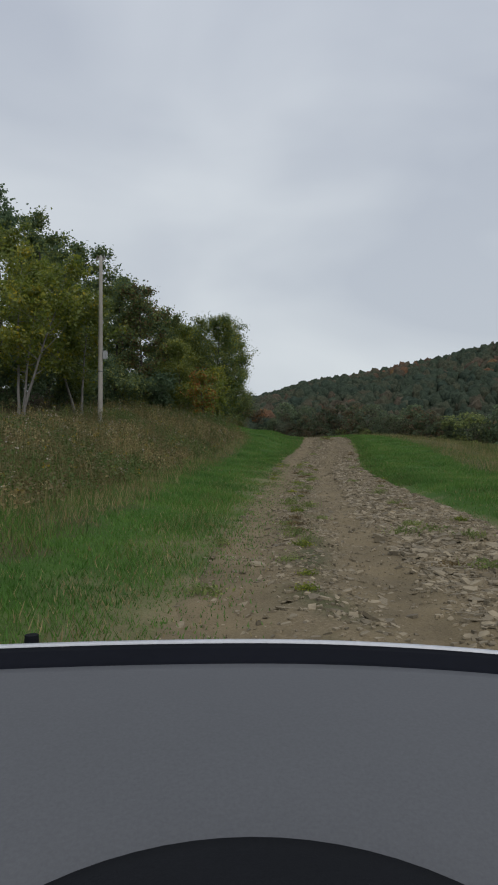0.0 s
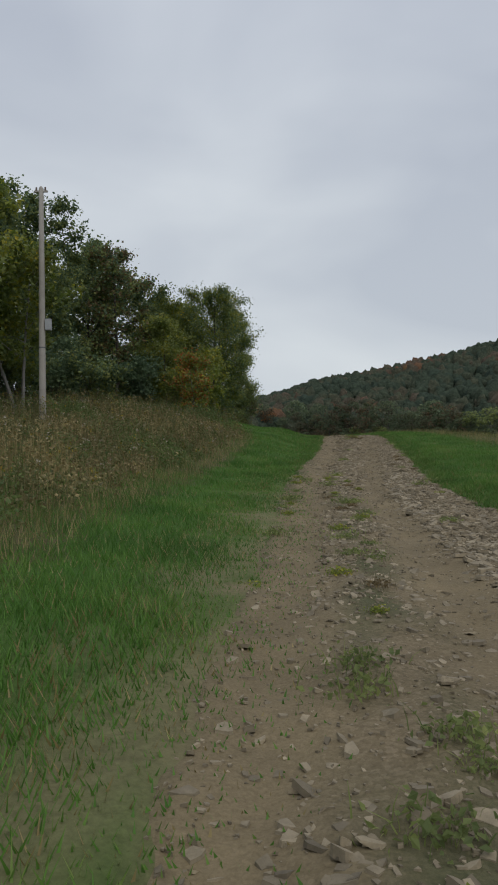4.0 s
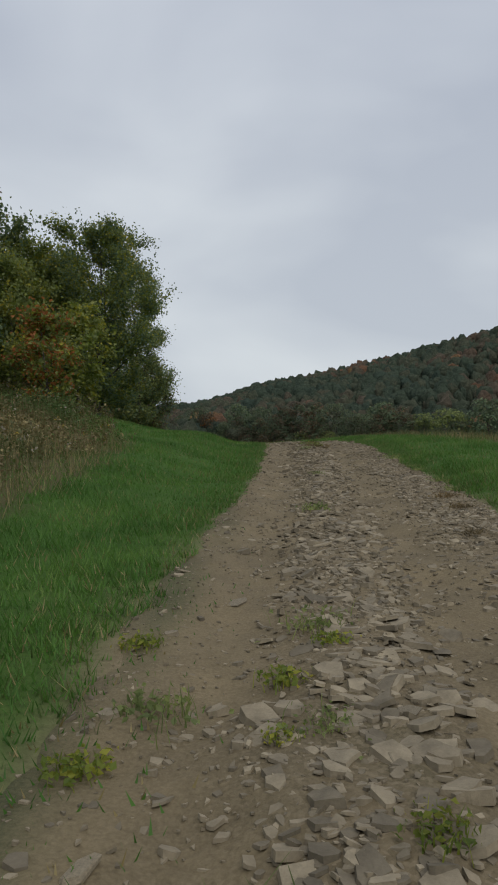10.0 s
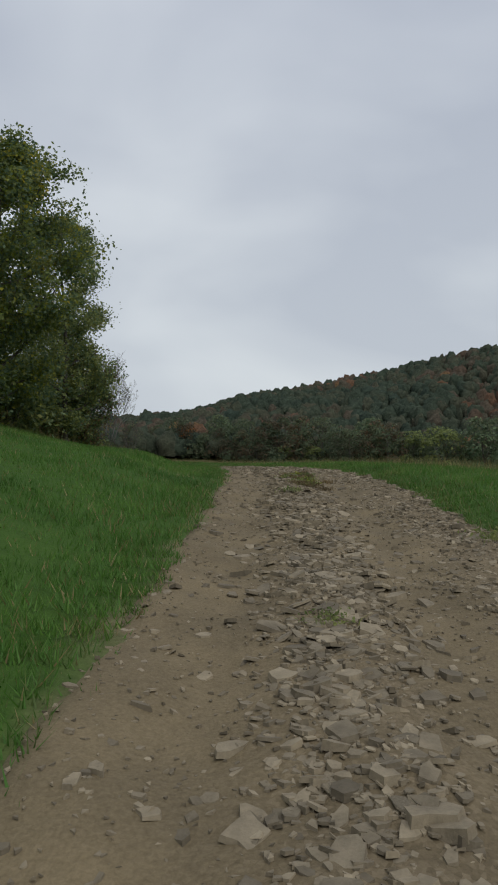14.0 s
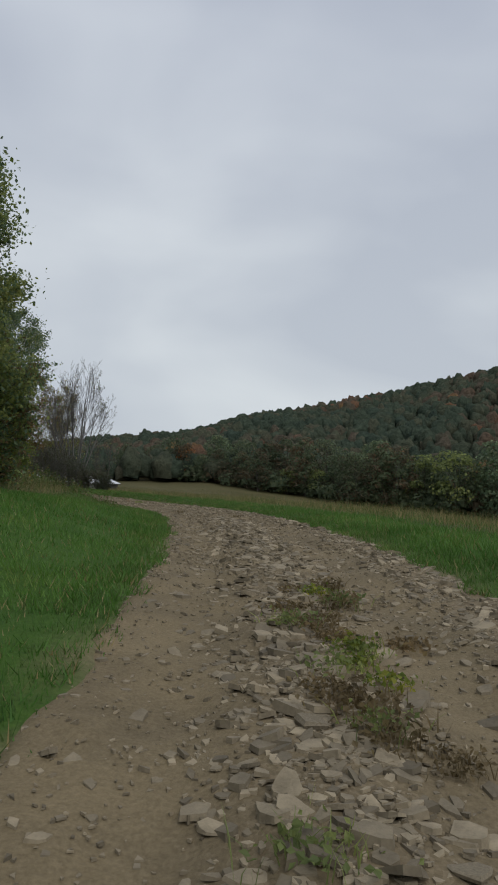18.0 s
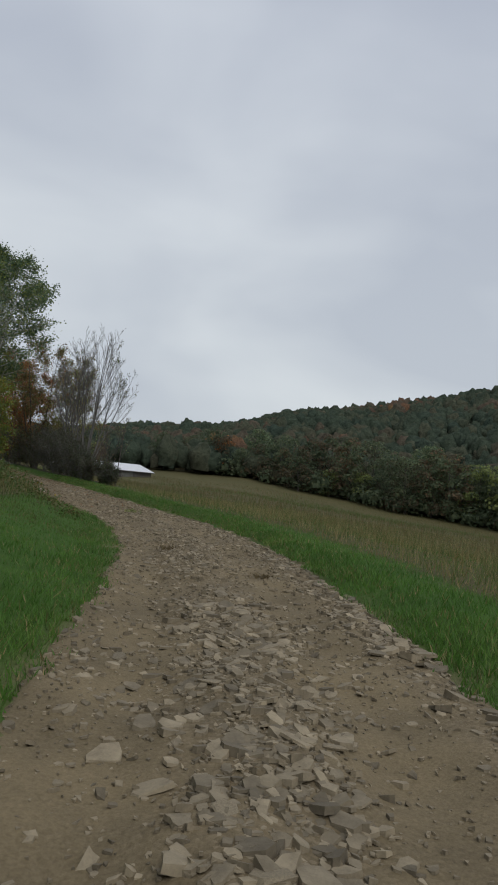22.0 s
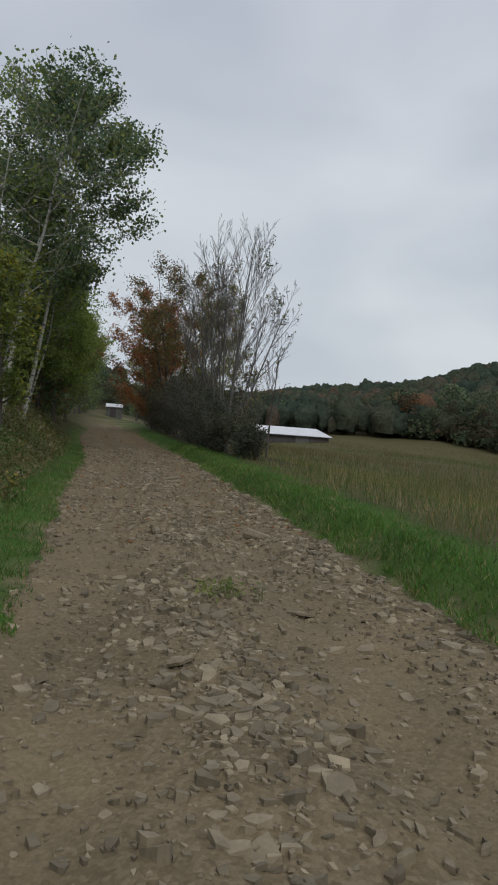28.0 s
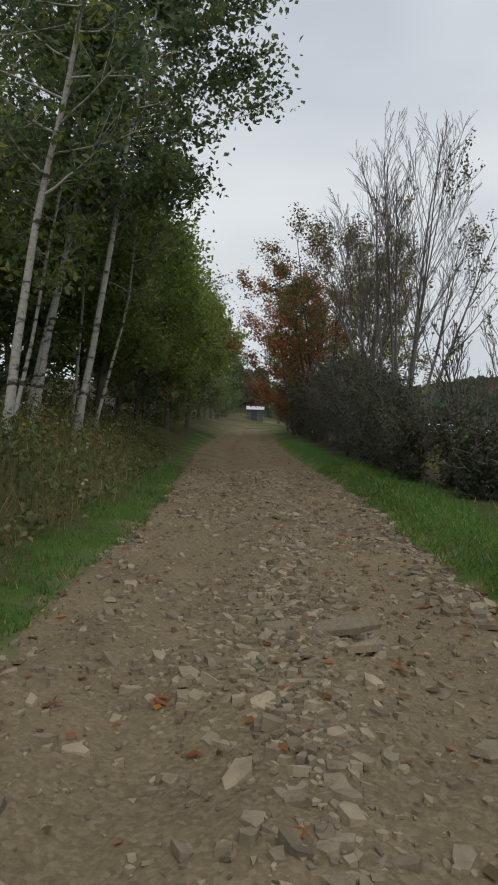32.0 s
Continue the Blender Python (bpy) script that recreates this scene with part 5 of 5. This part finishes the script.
def slabs(r, n, size, flat, k=6, rings=3):
    """n irregular flat stones about the origin: corners (n, rings * k + 1, 3) and the faces of one."""
    a = np.linspace(0, 2 * np.pi, k, endpoint=False)[None] + r.uniform(-0.35, 0.35, (n, k))
    rad = r.uniform(0.55, 1.15, (n, k)) * size[:, None]
    sx = r.uniform(0.55, 1.0, n)[:, None]
    x, y = np.cos(a) * rad, np.sin(a) * rad * sx
    th = (size * flat)[:, None]
    low = np.stack([x * 0.92, y * 0.92, np.repeat(-th * 0.8, k, 1)], 2)
    mid = np.stack([x, y, r.uniform(0.1, 0.5, (n, k)) * th], 2)
    tilt = r.normal(size=(n, 2)) * 0.08
    top = np.stack([x * 0.84, y * 0.84, th * r.uniform(0.8, 1.1, (n, k)) + x * tilt[:, :1] + y * tilt[:, 1:]], 2)
    cap = np.stack([np.zeros(n), np.zeros(n), th[:, 0] * r.uniform(0.9, 1.15, n)], 1)[:, None]
    v = np.concatenate([low, mid, top, cap] if rings == 3 else [low, top, cap], 1)
    i = np.arange(k)
    j = (i + 1) % k
    f = []
    for q in range(rings - 1):
        b = q * k
        f += [np.stack([i + b, j + b, j + b + k], 1), np.stack([i + b, j + b + k, i + b + k], 1)]
    f.append(np.stack([i + (rings - 1) * k, j + (rings - 1) * k, np.full(k, rings * k)], 1))
    return v, np.concatenate(f)


def stone_share(s, d, half):
    """How thickly loose stone lies across the lane."""
    y = np.interp(s, ARC, LINE[:, 1])
    e = d - track(s)
    rut = np.exp(-((e + 0.78) / 0.27) ** 2) + np.exp(-((e - 0.78) / 0.27) ** 2)
    c = np.interp(y, [19, 40], [0.62, 0.46]) + 0.6 * np.exp(-(e / 0.42) ** 2) * np.interp(y, [19, 33], [0.2, 1]) + 0.5 * sstep(e, 1.05, 1.4)
    c = c * (1 - np.interp(y, [48, 56], [0.66, 0.35]) * np.clip(rut, 0, 1) * (1 - 0.5 * sstep(y, 60, 82)))
    c = np.where(e < -1.0, c * np.interp(y, [23.7, 41, 60, 78], [0.35, 0.5, 0.8, 1]), c)
    bare = sstep(np.sin(s * 0.83 + 1.9 * np.sin(d * 1.7)) * np.cos(d * 2.2 - s * 0.37 + np.sin(s * 1.9)), -0.15, 0.7)
    c = c * (1 - 0.55 * bare * sstep(y, 40, 62))
    return c * (1 - sstep(np.abs(d) / half, 0.90, 1.04)) * (0.72 + 0.28 * np.sin(s * 0.9 + 2 * np.sin(d * 2 + s * 0.23)))


def lay_stones(r, s, d, size, flat, k, tilt, lift):
    """Flat stones lying on the lane at s, d: corners and faces."""
    n = len(s)
    v, f = slabs(r, n, size, flat, k, 2)
    a = r.uniform(0, 2 * np.pi, n)
    ca, sa = np.cos(a)[:, None], np.sin(a)[:, None]
    tx, ty = (r.normal(size=n) * tilt)[:, None], (r.normal(size=n) * tilt)[:, None]
    X, Y = v[:, :, 0] * ca - v[:, :, 1] * sa, v[:, :, 0] * sa + v[:, :, 1] * ca
    V = np.stack([X, Y, v[:, :, 2] + X * tx + Y * ty], 2) + road_at(s, d)[:, None] + (0, 0, lift)
    return V.reshape(-1, 3), (f[None] + (np.arange(n) * v.shape[1])[:, None, None]).reshape(-1, 3)


def loose_stone():
    r = np.random.default_rng(501)
    n0 = 96000
    s = 34 + 98 * r.uniform(size=n0)
    half = np.interp(s, ARC, LINE[:, 3])
    d = r.uniform(-1, 1, n0) * half
    keep = r.uniform(size=n0) < stone_share(s, d, half)
    s, d = s[keep], d[keep]
    n = len(s)
    v1, f1 = lay_stones(r, s, d, 0.012 + 0.036 * r.uniform(size=n) ** 2, r.uniform(0.14, 0.40, n) * np.interp(s, [80, 105], [1, 1.5]), 4, 0.25, 0.002)
    n0 = 92000
    s = 34 + 98 * r.uniform(size=n0)
    half = np.interp(s, ARC, LINE[:, 3])
    d = r.uniform(-1, 1, n0) * half
    keep = r.uniform(size=n0) < stone_share(s, d, half) ** 1.5 * 1.1
    s, d = s[keep], d[keep]
    n = len(s)
    v2, f2 = lay_stones(r, s, d, 0.022 + 0.062 * r.uniform(size=n) ** 2.4, r.uniform(0.12, 0.30, n) * np.interp(s, [80, 105], [1, 1.7]), 6, 0.22, -0.002)
    # heaps of broken slabs beside the tracks low down, and between them higher up
    n = 9000
    low = r.uniform(size=n) < 0.5
    s = np.where(low, r.uniform(36, 63, n), r.uniform(59, 95, n))
    half = np.interp(s, ARC, LINE[:, 3])
    d = np.where(low, track(s) + 1.15 + np.abs(r.normal(size=n)) * 0.9, track(s) + r.normal(size=n) * 0.34)
    rim = r.uniform(size=n) < 0.16
    s = np.where(rim, r.uniform(75, 124, n), s)
    half = np.interp(s, ARC, LINE[:, 3])
    d = np.where(rim, half * 1.0 - np.abs(r.normal(size=n)) * 0.22, d)
    s, d = s[np.abs(d) < half * 1.02], d[np.abs(d) < half * 1.02]
    n = len(s)
    v3, f3 = lay_stones(r, s, d, 0.030 + 0.105 * r.uniform(size=n) ** 3.2, r.uniform(0.09, 0.24, n), 7, 0.17, 0.006)
    # small grit in the tracks
    n = 26000
    s = 36 + 94 * r.uniform(size=n)
    half = np.interp(s, ARC, LINE[:, 3])
    d = r.uniform(-0.98, 0.98, n) * half
    v4, f4 = lay_stones(r, s, d, 0.010 + 0.016 * r.uniform(size=n), r.uniform(0.2, 0.4, n), 3, 0.2, 0.003)
    vs, fs, base = [v1, v2, v3, v4], [], 0
    for vv, ff in zip(vs, (f1, f2, f3, f4)):
        fs.append(ff + base)
        base += len(vv)
    ob = tagged(new("loose_stone", mesh_np("loose_stone", np.concatenate(vs), np.concatenate(fs), [STONE])), "small flat chips of shale", kind="stuff")
    ob.parent = road


loose_stone()
rng = np.random.default_rng(502)
MEDIUM = []
for k in range(14):
    v, f = slabs(rng, 1, np.array([1.0]), np.array([rng.uniform(0.07, 0.17)]))
    MEDIUM.append(mesh_np("stone", v[0], f, [STONE_PIECE]))
made = 0
# slabs that lie singly in the upper lane and along its cut edge
for x, y, size, rz in [(-1.1, 88.1, 0.30, 20), (-0.75, 87.75, 0.17, 80), (1.15, 84.4, 0.16, 10), (2.2, 82.7, 0.26, 40), (1.0, 82.1, 0.19, 120), (0.53, 87.95, 0.16, 15), (0.42, 88.4, 0.18, 70), (0.30, 88.9, 0.15, 130), (0.12, 89.5, 0.17, 30),
                       (-0.85, 91.1, 0.20, 65), (-0.62, 90.6, 0.14, 10), (3.3, 79.4, 0.17, 55), (0.7, 87.4, 0.13, 100), (-2.1, 93.6, 0.2, 35)]:
    ob = new("stone", MEDIUM[made % 14])
    i = int(np.hypot(LINE[:, 0] - x, LINE[:, 1] - y).argmin())
    at = road_at(ARC[i], (x - LINE[i, 0]) * DIRS[i, 1] - (y - LINE[i, 1]) * DIRS[i, 0])[0]
    ob.matrix_basis = Matrix.Translation(at + np.array([0, 0, 0.02])) @ pose(0, 0, 0, rng.normal() * 9, rng.normal() * 9, rz) @ Matrix.Diagonal((size, size * 0.7, size * 1.3, 1))
    ob.parent = road
    made += 1
while made < 300:
    s = rng.uniform(34, 130)
    half = float(np.interp(s, ARC, LINE[:, 3]))
    d = rng.uniform(-0.92, 0.98) * half
    if rng.uniform() > stone_share(np.array([s]), np.array([d]), np.array([half]))[0]:
        continue
    size = 0.065 + 0.08 * rng.uniform() ** 3
    ob = new("stone", MEDIUM[made % 14])
    ob.matrix_basis = Matrix.Translation(road_at(s, d)[0] + np.array([0, 0, 0.008])) @ pose(0, 0, 0, rng.normal() * 7, rng.normal() * 7, rng.uniform(0, 360)) @ Matrix.Scale(size, 4)
    ob.parent = road
    made += 1


def fallen_leaves():
    r = np.random.default_rng(503)
    n = 3200
    s = r.uniform(112, 165, n)
    half = np.interp(s, ARC, LINE[:, 3])
    d = np.where(r.uniform(size=n) < 0.6, r.uniform(0.3, 1.15, n), r.uniform(-1.1, 0.3, n)) * half
    p = road_at(s, d) + np.array([0, 0, 0.02])
    v, f = leaves(r, p, 0.075)
    v[:, 2] = np.repeat(p[:, 2], 4) + (v[:, 2] - np.repeat(p[:, 2], 4)) * 0.3
    stuff("fallen_leaves", v, f, [M["leaf_rust"], M["leaf_brown"], M["leaf_orange"]], "fallen brown and orange leaves on the stony lane", "leaves", r.integers(0, 3, n))


fallen_leaves()

# ---- utility pole, barn, shed ----
WOOD_GREY = surface_mat("weathered_pole_wood", (0.24, 0.22, 0.19), (0.40, 0.38, 0.34), 1.2, 35, 0.9, 0.5, 0.01)
METAL_DARK = surface_mat("dark_grey_steel", (0.10, 0.105, 0.11), (0.17, 0.175, 0.18), 3, 50, 0.5, 0.1, 0.002, 0.7)
METAL_PALE = surface_mat("galvanised_box", (0.30, 0.31, 0.32), (0.42, 0.43, 0.44), 3, 50, 0.55, 0.1, 0.002, 0.4)
PORCELAIN = surface_mat("brown_insulator", (0.07, 0.045, 0.035), (0.12, 0.08, 0.06), 3, 50, 0.3, 0.1, 0.002)


def utility_pole(x, y):
    z = float(ground_z(x, y))
    ob = thing("utility_pole", "weathered grey wooden utility pole standing in the weeds", "utility pole", at=(x, y, z))
    v, f = tubes([(np.array([(0, 0, -0.4), (0.01, 0, 3), (0.02, 0.02, 7), (0.03, 0.02, 10.1), (0.03, 0.02, 10.2)]), np.array([0.15, 0.14, 0.12, 0.10, 0.02]))], 14)
    child("pole", mesh_np("pole", v, f, [WOOD_GREY], smooth=True), ob)
    part("box", box_bm((0.26, 0.18, 0.5), (0.30, -0.02, 4.1), 0.02), METAL_PALE, ob, "pale metal box strapped to the pole")
    part("bracket", box_bm((0.16, 0.06, 0.05), (0.16, 0.0, 4.15), 0.008), METAL_DARK, ob)
    part("insulator", tube_bm(0.05, 0.035, 0.16, (-0.17, 0, 10.06), 12), PORCELAIN, ob)
    part("insulator", tube_bm(0.05, 0.035, 0.16, (0.22, 0, 10.06), 12), PORCELAIN, ob)
    part("crossarm", box_bm((0.6, 0.07, 0.08), (0.03, 0.0, 9.95), 0.01), WOOD_GREY, ob)
    bm = tube_bm(0.15, 0.15, 0.05, (0.01, 0, 3.1), 14)
    part("band", bm, METAL_DARK, ob)


utility_pole(-8.95, 40.6)

ROOF_WHITE = surface_mat("white_metal_roofing", (0.60, 0.61, 0.63), (0.78, 0.79, 0.80), 0.6, 14, 0.45, 0.15, 0.01)
BARN_WALL = surface_mat("dark_weathered_boards", (0.050, 0.045, 0.042), (0.11, 0.10, 0.095), 0.8, 18, 0.9, 0.4, 0.01)
TRIM_WHITE = surface_mat("white_trim_paint", (0.55, 0.55, 0.54), (0.72, 0.72, 0.70), 1.5, 30, 0.7, 0.2, 0.005)
SHED_WALL = surface_mat("grey_shed_boards", (0.09, 0.09, 0.08), (0.17, 0.165, 0.15), 1.5, 22, 0.9, 0.4, 0.01)


def gabled(name, label, category, at, rz, L, W, eave, ridge, wall_m, over=0.4, boards=0.0):
    """A gabled building along its own x: walls, two roof slopes with ribs, fascia, door."""
    ob = thing(name, label, category, at=at, rz=rz)
    for sgn in (-1, 1):
        part("wall", box_bm((L, 0.15, eave + 0.6), (0, sgn * (W / 2 - 0.075), (eave - 0.6) / 2)), wall_m, ob)
        bm = bmesh.new()
        x0 = sgn * (L / 2)
        prof = [(-W / 2 + 0.15, -0.6), (W / 2 - 0.15, -0.6), (W / 2 - 0.15, eave), (0, ridge - 0.05), (-W / 2 + 0.15, eave)]
        a = [bm.verts.new((x0, y, z)) for y, z in prof]
        b = [bm.verts.new((x0 - sgn * 0.15, y, z)) for y, z in prof]
        bm.faces.new(a)
        bm.faces.new(b[::-1])
        for q in range(5):
            bm.faces.new((a[q], b[q], b[(q + 1) % 5], a[(q + 1) % 5]))
        bmesh.ops.recalc_face_normals(bm, faces=bm.faces[:])
        part("gable", bm, wall_m, ob)
        half = W / 2 + over
        pitch = math.atan2(ridge - eave, W / 2)
        slope = half / math.cos(pitch)
        mid = (0, sgn * half / 2, ridge + 0.06 - math.tan(pitch) * half / 2)
        rot = Matrix.Rotation(-sgn * pitch, 4, "X")
        rf = part("roof", box_bm((L + 2 * over, slope, 0.07), mid, 0.0, rot), ROOF_WHITE, ob, "pale metal roof slope")
        n = max(3, int((L + 2 * over) / 0.9))
        for q in range(n + 1):
            xx = -L / 2 - over + 0.02 + q * (L + 2 * over - 0.04) / n
            part("rib", box_bm((0.04, slope, 0.035), (xx, mid[1], mid[2] + 0.05), 0.0, rot), ROOF_WHITE, rf)
        part("fascia", box_bm((L + 2 * over, 0.04, 0.16), (0, sgn * (half + 0.02), ridge - math.tan(pitch) * half - 0.02)), BARN_WALL, ob)
    if boards:
        q = -L / 2 + boards
        while q < L / 2:
            part("batten", box_bm((0.05, 0.03, eave), (q, -W / 2 - 0.012, eave / 2)), wall_m, ob)
            q += boards
    return ob


z = float(ground_z(-22.8, 208.9))
barn = gabled("barn", "long low barn with a white metal roof beyond the meadow", "barn", (-22.8, 208.9, z - 0.8), 42, 19.0, 11.0, 2.2, 3.8, BARN_WALL, 0.5, 1.4)
part("door", box_bm((3.0, 0.08, 2.1), (3.0, -5.58, 1.05), 0.01), SHED_WALL, barn, "wide grey sliding door")
z = float(ground_z(-52.3, 195.9))
shed = gabled("shed", "small grey shed with a white metal roof closing the lane", "shed", (-52.3, 195.9, z), 24, 3.0, 3.4, 1.95, 2.6, SHED_WALL, 0.15, 0.5)
part("door", box_bm((1.1, 0.06, 1.75), (-0.2, -1.74, 0.88), 0.01), BARN_WALL, shed, "dark plank door")

# ---- the open car that stands where the drive begins ----
DASH = surface_mat("grey_dash_plastic", (0.088, 0.091, 0.098), (0.108, 0.111, 0.118), 2.0, 220, 0.75, 0.03, 0.001, spec=0.35)
COWL = surface_mat("black_grained_plastic", (0.008, 0.009, 0.011), (0.014, 0.015, 0.018), 4.0, 350, 0.9, 0.5, 0.002, spec=0.1)
GLOSS = surface_mat("black_glass_border", (0.006, 0.007, 0.010), (0.012, 0.013, 0.018), 2.0, 60, 0.8, 0.0, 0.001, spec=0.03)
# pale colour that stands in for the reflection along the windscreen's foot
GLINT = surface_mat("pale_glass_glint", (0.50, 0.51, 0.53), (0.62, 0.63, 0.65), 2.0, 60, 0.35, 0.0, 0.001)
PAINT = surface_mat("grey_car_paint", (0.10, 0.105, 0.11), (0.13, 0.135, 0.14), 1.0, 80, 0.3, 0.02, 0.001, 0.2)
RUBBER = surface_mat("black_rubber", (0.012, 0.012, 0.012), (0.03, 0.03, 0.028), 3.0, 60, 0.85, 0.3, 0.003)


def sheet(fn, nu, nv, thick):
    """A curved panel with thickness: fn(u, v) gives its upper side."""
    bm = bmesh.new()
    g = [[bm.verts.new(fn(u / nu, v / nv)) for v in range(nv + 1)] for u in range(nu + 1)]
    low = [[bm.verts.new(Vector(fn(u / nu, v / nv)) - Vector((0, 0, thick))) for v in range(nv + 1)] for u in range(nu + 1)]
    for u in range(nu):
        for v in range(nv):
            bm.faces.new((g[u][v], g[u + 1][v], g[u + 1][v + 1], g[u][v + 1]))
            bm.faces.new((low[u][v], low[u][v + 1], low[u + 1][v + 1], low[u + 1][v]))
    for u in range(nu):
        bm.faces.new((g[u][0], low[u][0], low[u + 1][0], g[u + 1][0]))
        bm.faces.new((g[u][nv], g[u + 1][nv], low[u + 1][nv], low[u][nv]))
    for v in range(nv):
        bm.faces.new((g[0][v], g[0][v + 1], low[0][v + 1], low[0][v]))
        bm.faces.new((g[nu][v], low[nu][v], low[nu][v + 1], g[nu][v + 1]))
    for f in bm.faces:
        f.smooth = True
    bmesh.ops.recalc_face_normals(bm, faces=bm.faces[:])
    return bm


CX = 0.38


def fall(u):
    """The dashboard drops away towards its sides."""
    x = -0.62 + 2.0 * u
    return 0.10 * min(x, 0.7) ** 2 if x > 0 else 0.03 * x * x


car = thing("car", "open grey car with a plain grey dashboard on the lane", "car", at=(0, 0, 0))


def front_y(u):
    """Far edge of the dashboard: bowed forward, falling back to the far side."""
    x = -0.62 + 2.0 * u
    return 1.075 - 0.045 * (x - 0.02) ** 2 - 0.02 * max(0, x)


part("dashboard", sheet(lambda u, v: (-0.62 + 2.0 * u, 0.48 + (front_y(u) - 0.48) * v, 1.128 + 0.012 * math.sin(v * 2.6) - 0.075 * (1 - v) ** 2.4 - fall(u)), 40, 16, 0.12), DASH, car, "smooth grey dashboard top")
part("glass_border", sheet(lambda u, v: (-0.66 + 2.08 * u, front_y(u) + 0.004 + 0.088 * v, 1.130 + 0.012 * v - fall(u)), 40, 4, 0.03), GLOSS, car, "glossy black strip at the windscreen's foot")
# the glass's reflection, added as a thin pale strip
part("glass_glint", sheet(lambda u, v: (-0.66 + 2.08 * u, front_y(u) + 0.094 + 0.012 * v, 1.1435 + 0.002 * v - fall(u)), 40, 1, 0.012), GLINT, car, "thin pale strip painted as the reflection along the glass")


def cowl(u, v):
    """Domed hood over the instruments."""
    x = -0.42 + 0.84 * u
    return (x, 0.36 + 0.19 * v - 0.25 * x * x, 1.151 + math.sqrt(0.43 ** 2 - x * x) - 0.43 - 0.02 * (1 - v) ** 2)


part("instrument_hood", sheet(cowl, 36, 8, 0.03), COWL, car, "black grained hood over the instruments")
bm = tube_bm(0.015, 0.012, 0.05, (-0.385, 1.20, 1.125), 14)
part("wiper_pivot", bm, COWL, car, "small black wiper cap")


def bonnet(u, v):
    x = -0.46 + 1.68 * u
    return (x, 1.20 + 0.95 * v, 1.02 - 0.30 * v ** 1.6 - 0.06 * ((x - CX) / 0.84) ** 4)


part("bonnet", sheet(bonnet, 14, 10, 0.04), PAINT, car)
for sgn in (-1, 1):
    part("side_panel", box_bm((0.10, 3.7, 0.56), (CX + sgn * 0.83, 0.30, 0.60), 0.03), PAINT, car)
part("floor_pan", box_bm((1.62, 3.7, 0.08), (CX, 0.30, 0.36), 0.02), METAL_DARK, car)
part("bulkhead", box_bm((1.60, 0.08, 0.66), (CX, 1.12, 0.72), 0.02), COWL, car)
part("nose", box_bm((1.68, 0.14, 0.34), (CX, 2.14, 0.52), 0.05), PAINT, car)
part("tail_panel", box_bm((1.68, 0.14, 0.56), (CX, -1.56, 0.60), 0.05), PAINT, car)
for x in (CX - 0.80, CX + 0.80):
    for y in (1.35, -1.05):
        zz = float(road_at(30.0 + y, x - 1.55)[0][2])
        tyre = part("wheel", tube_bm(0.32, 0.32, 0.20, (x, y, zz + 0.325), 28, Matrix.Rotation(radians(90), 4, "Y")), RUBBER, car, "black tyre on a steel rim")
        part("rim", tube_bm(0.20, 0.20, 0.212, (x, y, zz + 0.325), 20, Matrix.Rotation(radians(90), 4, "Y")), METAL_PALE, tyre)
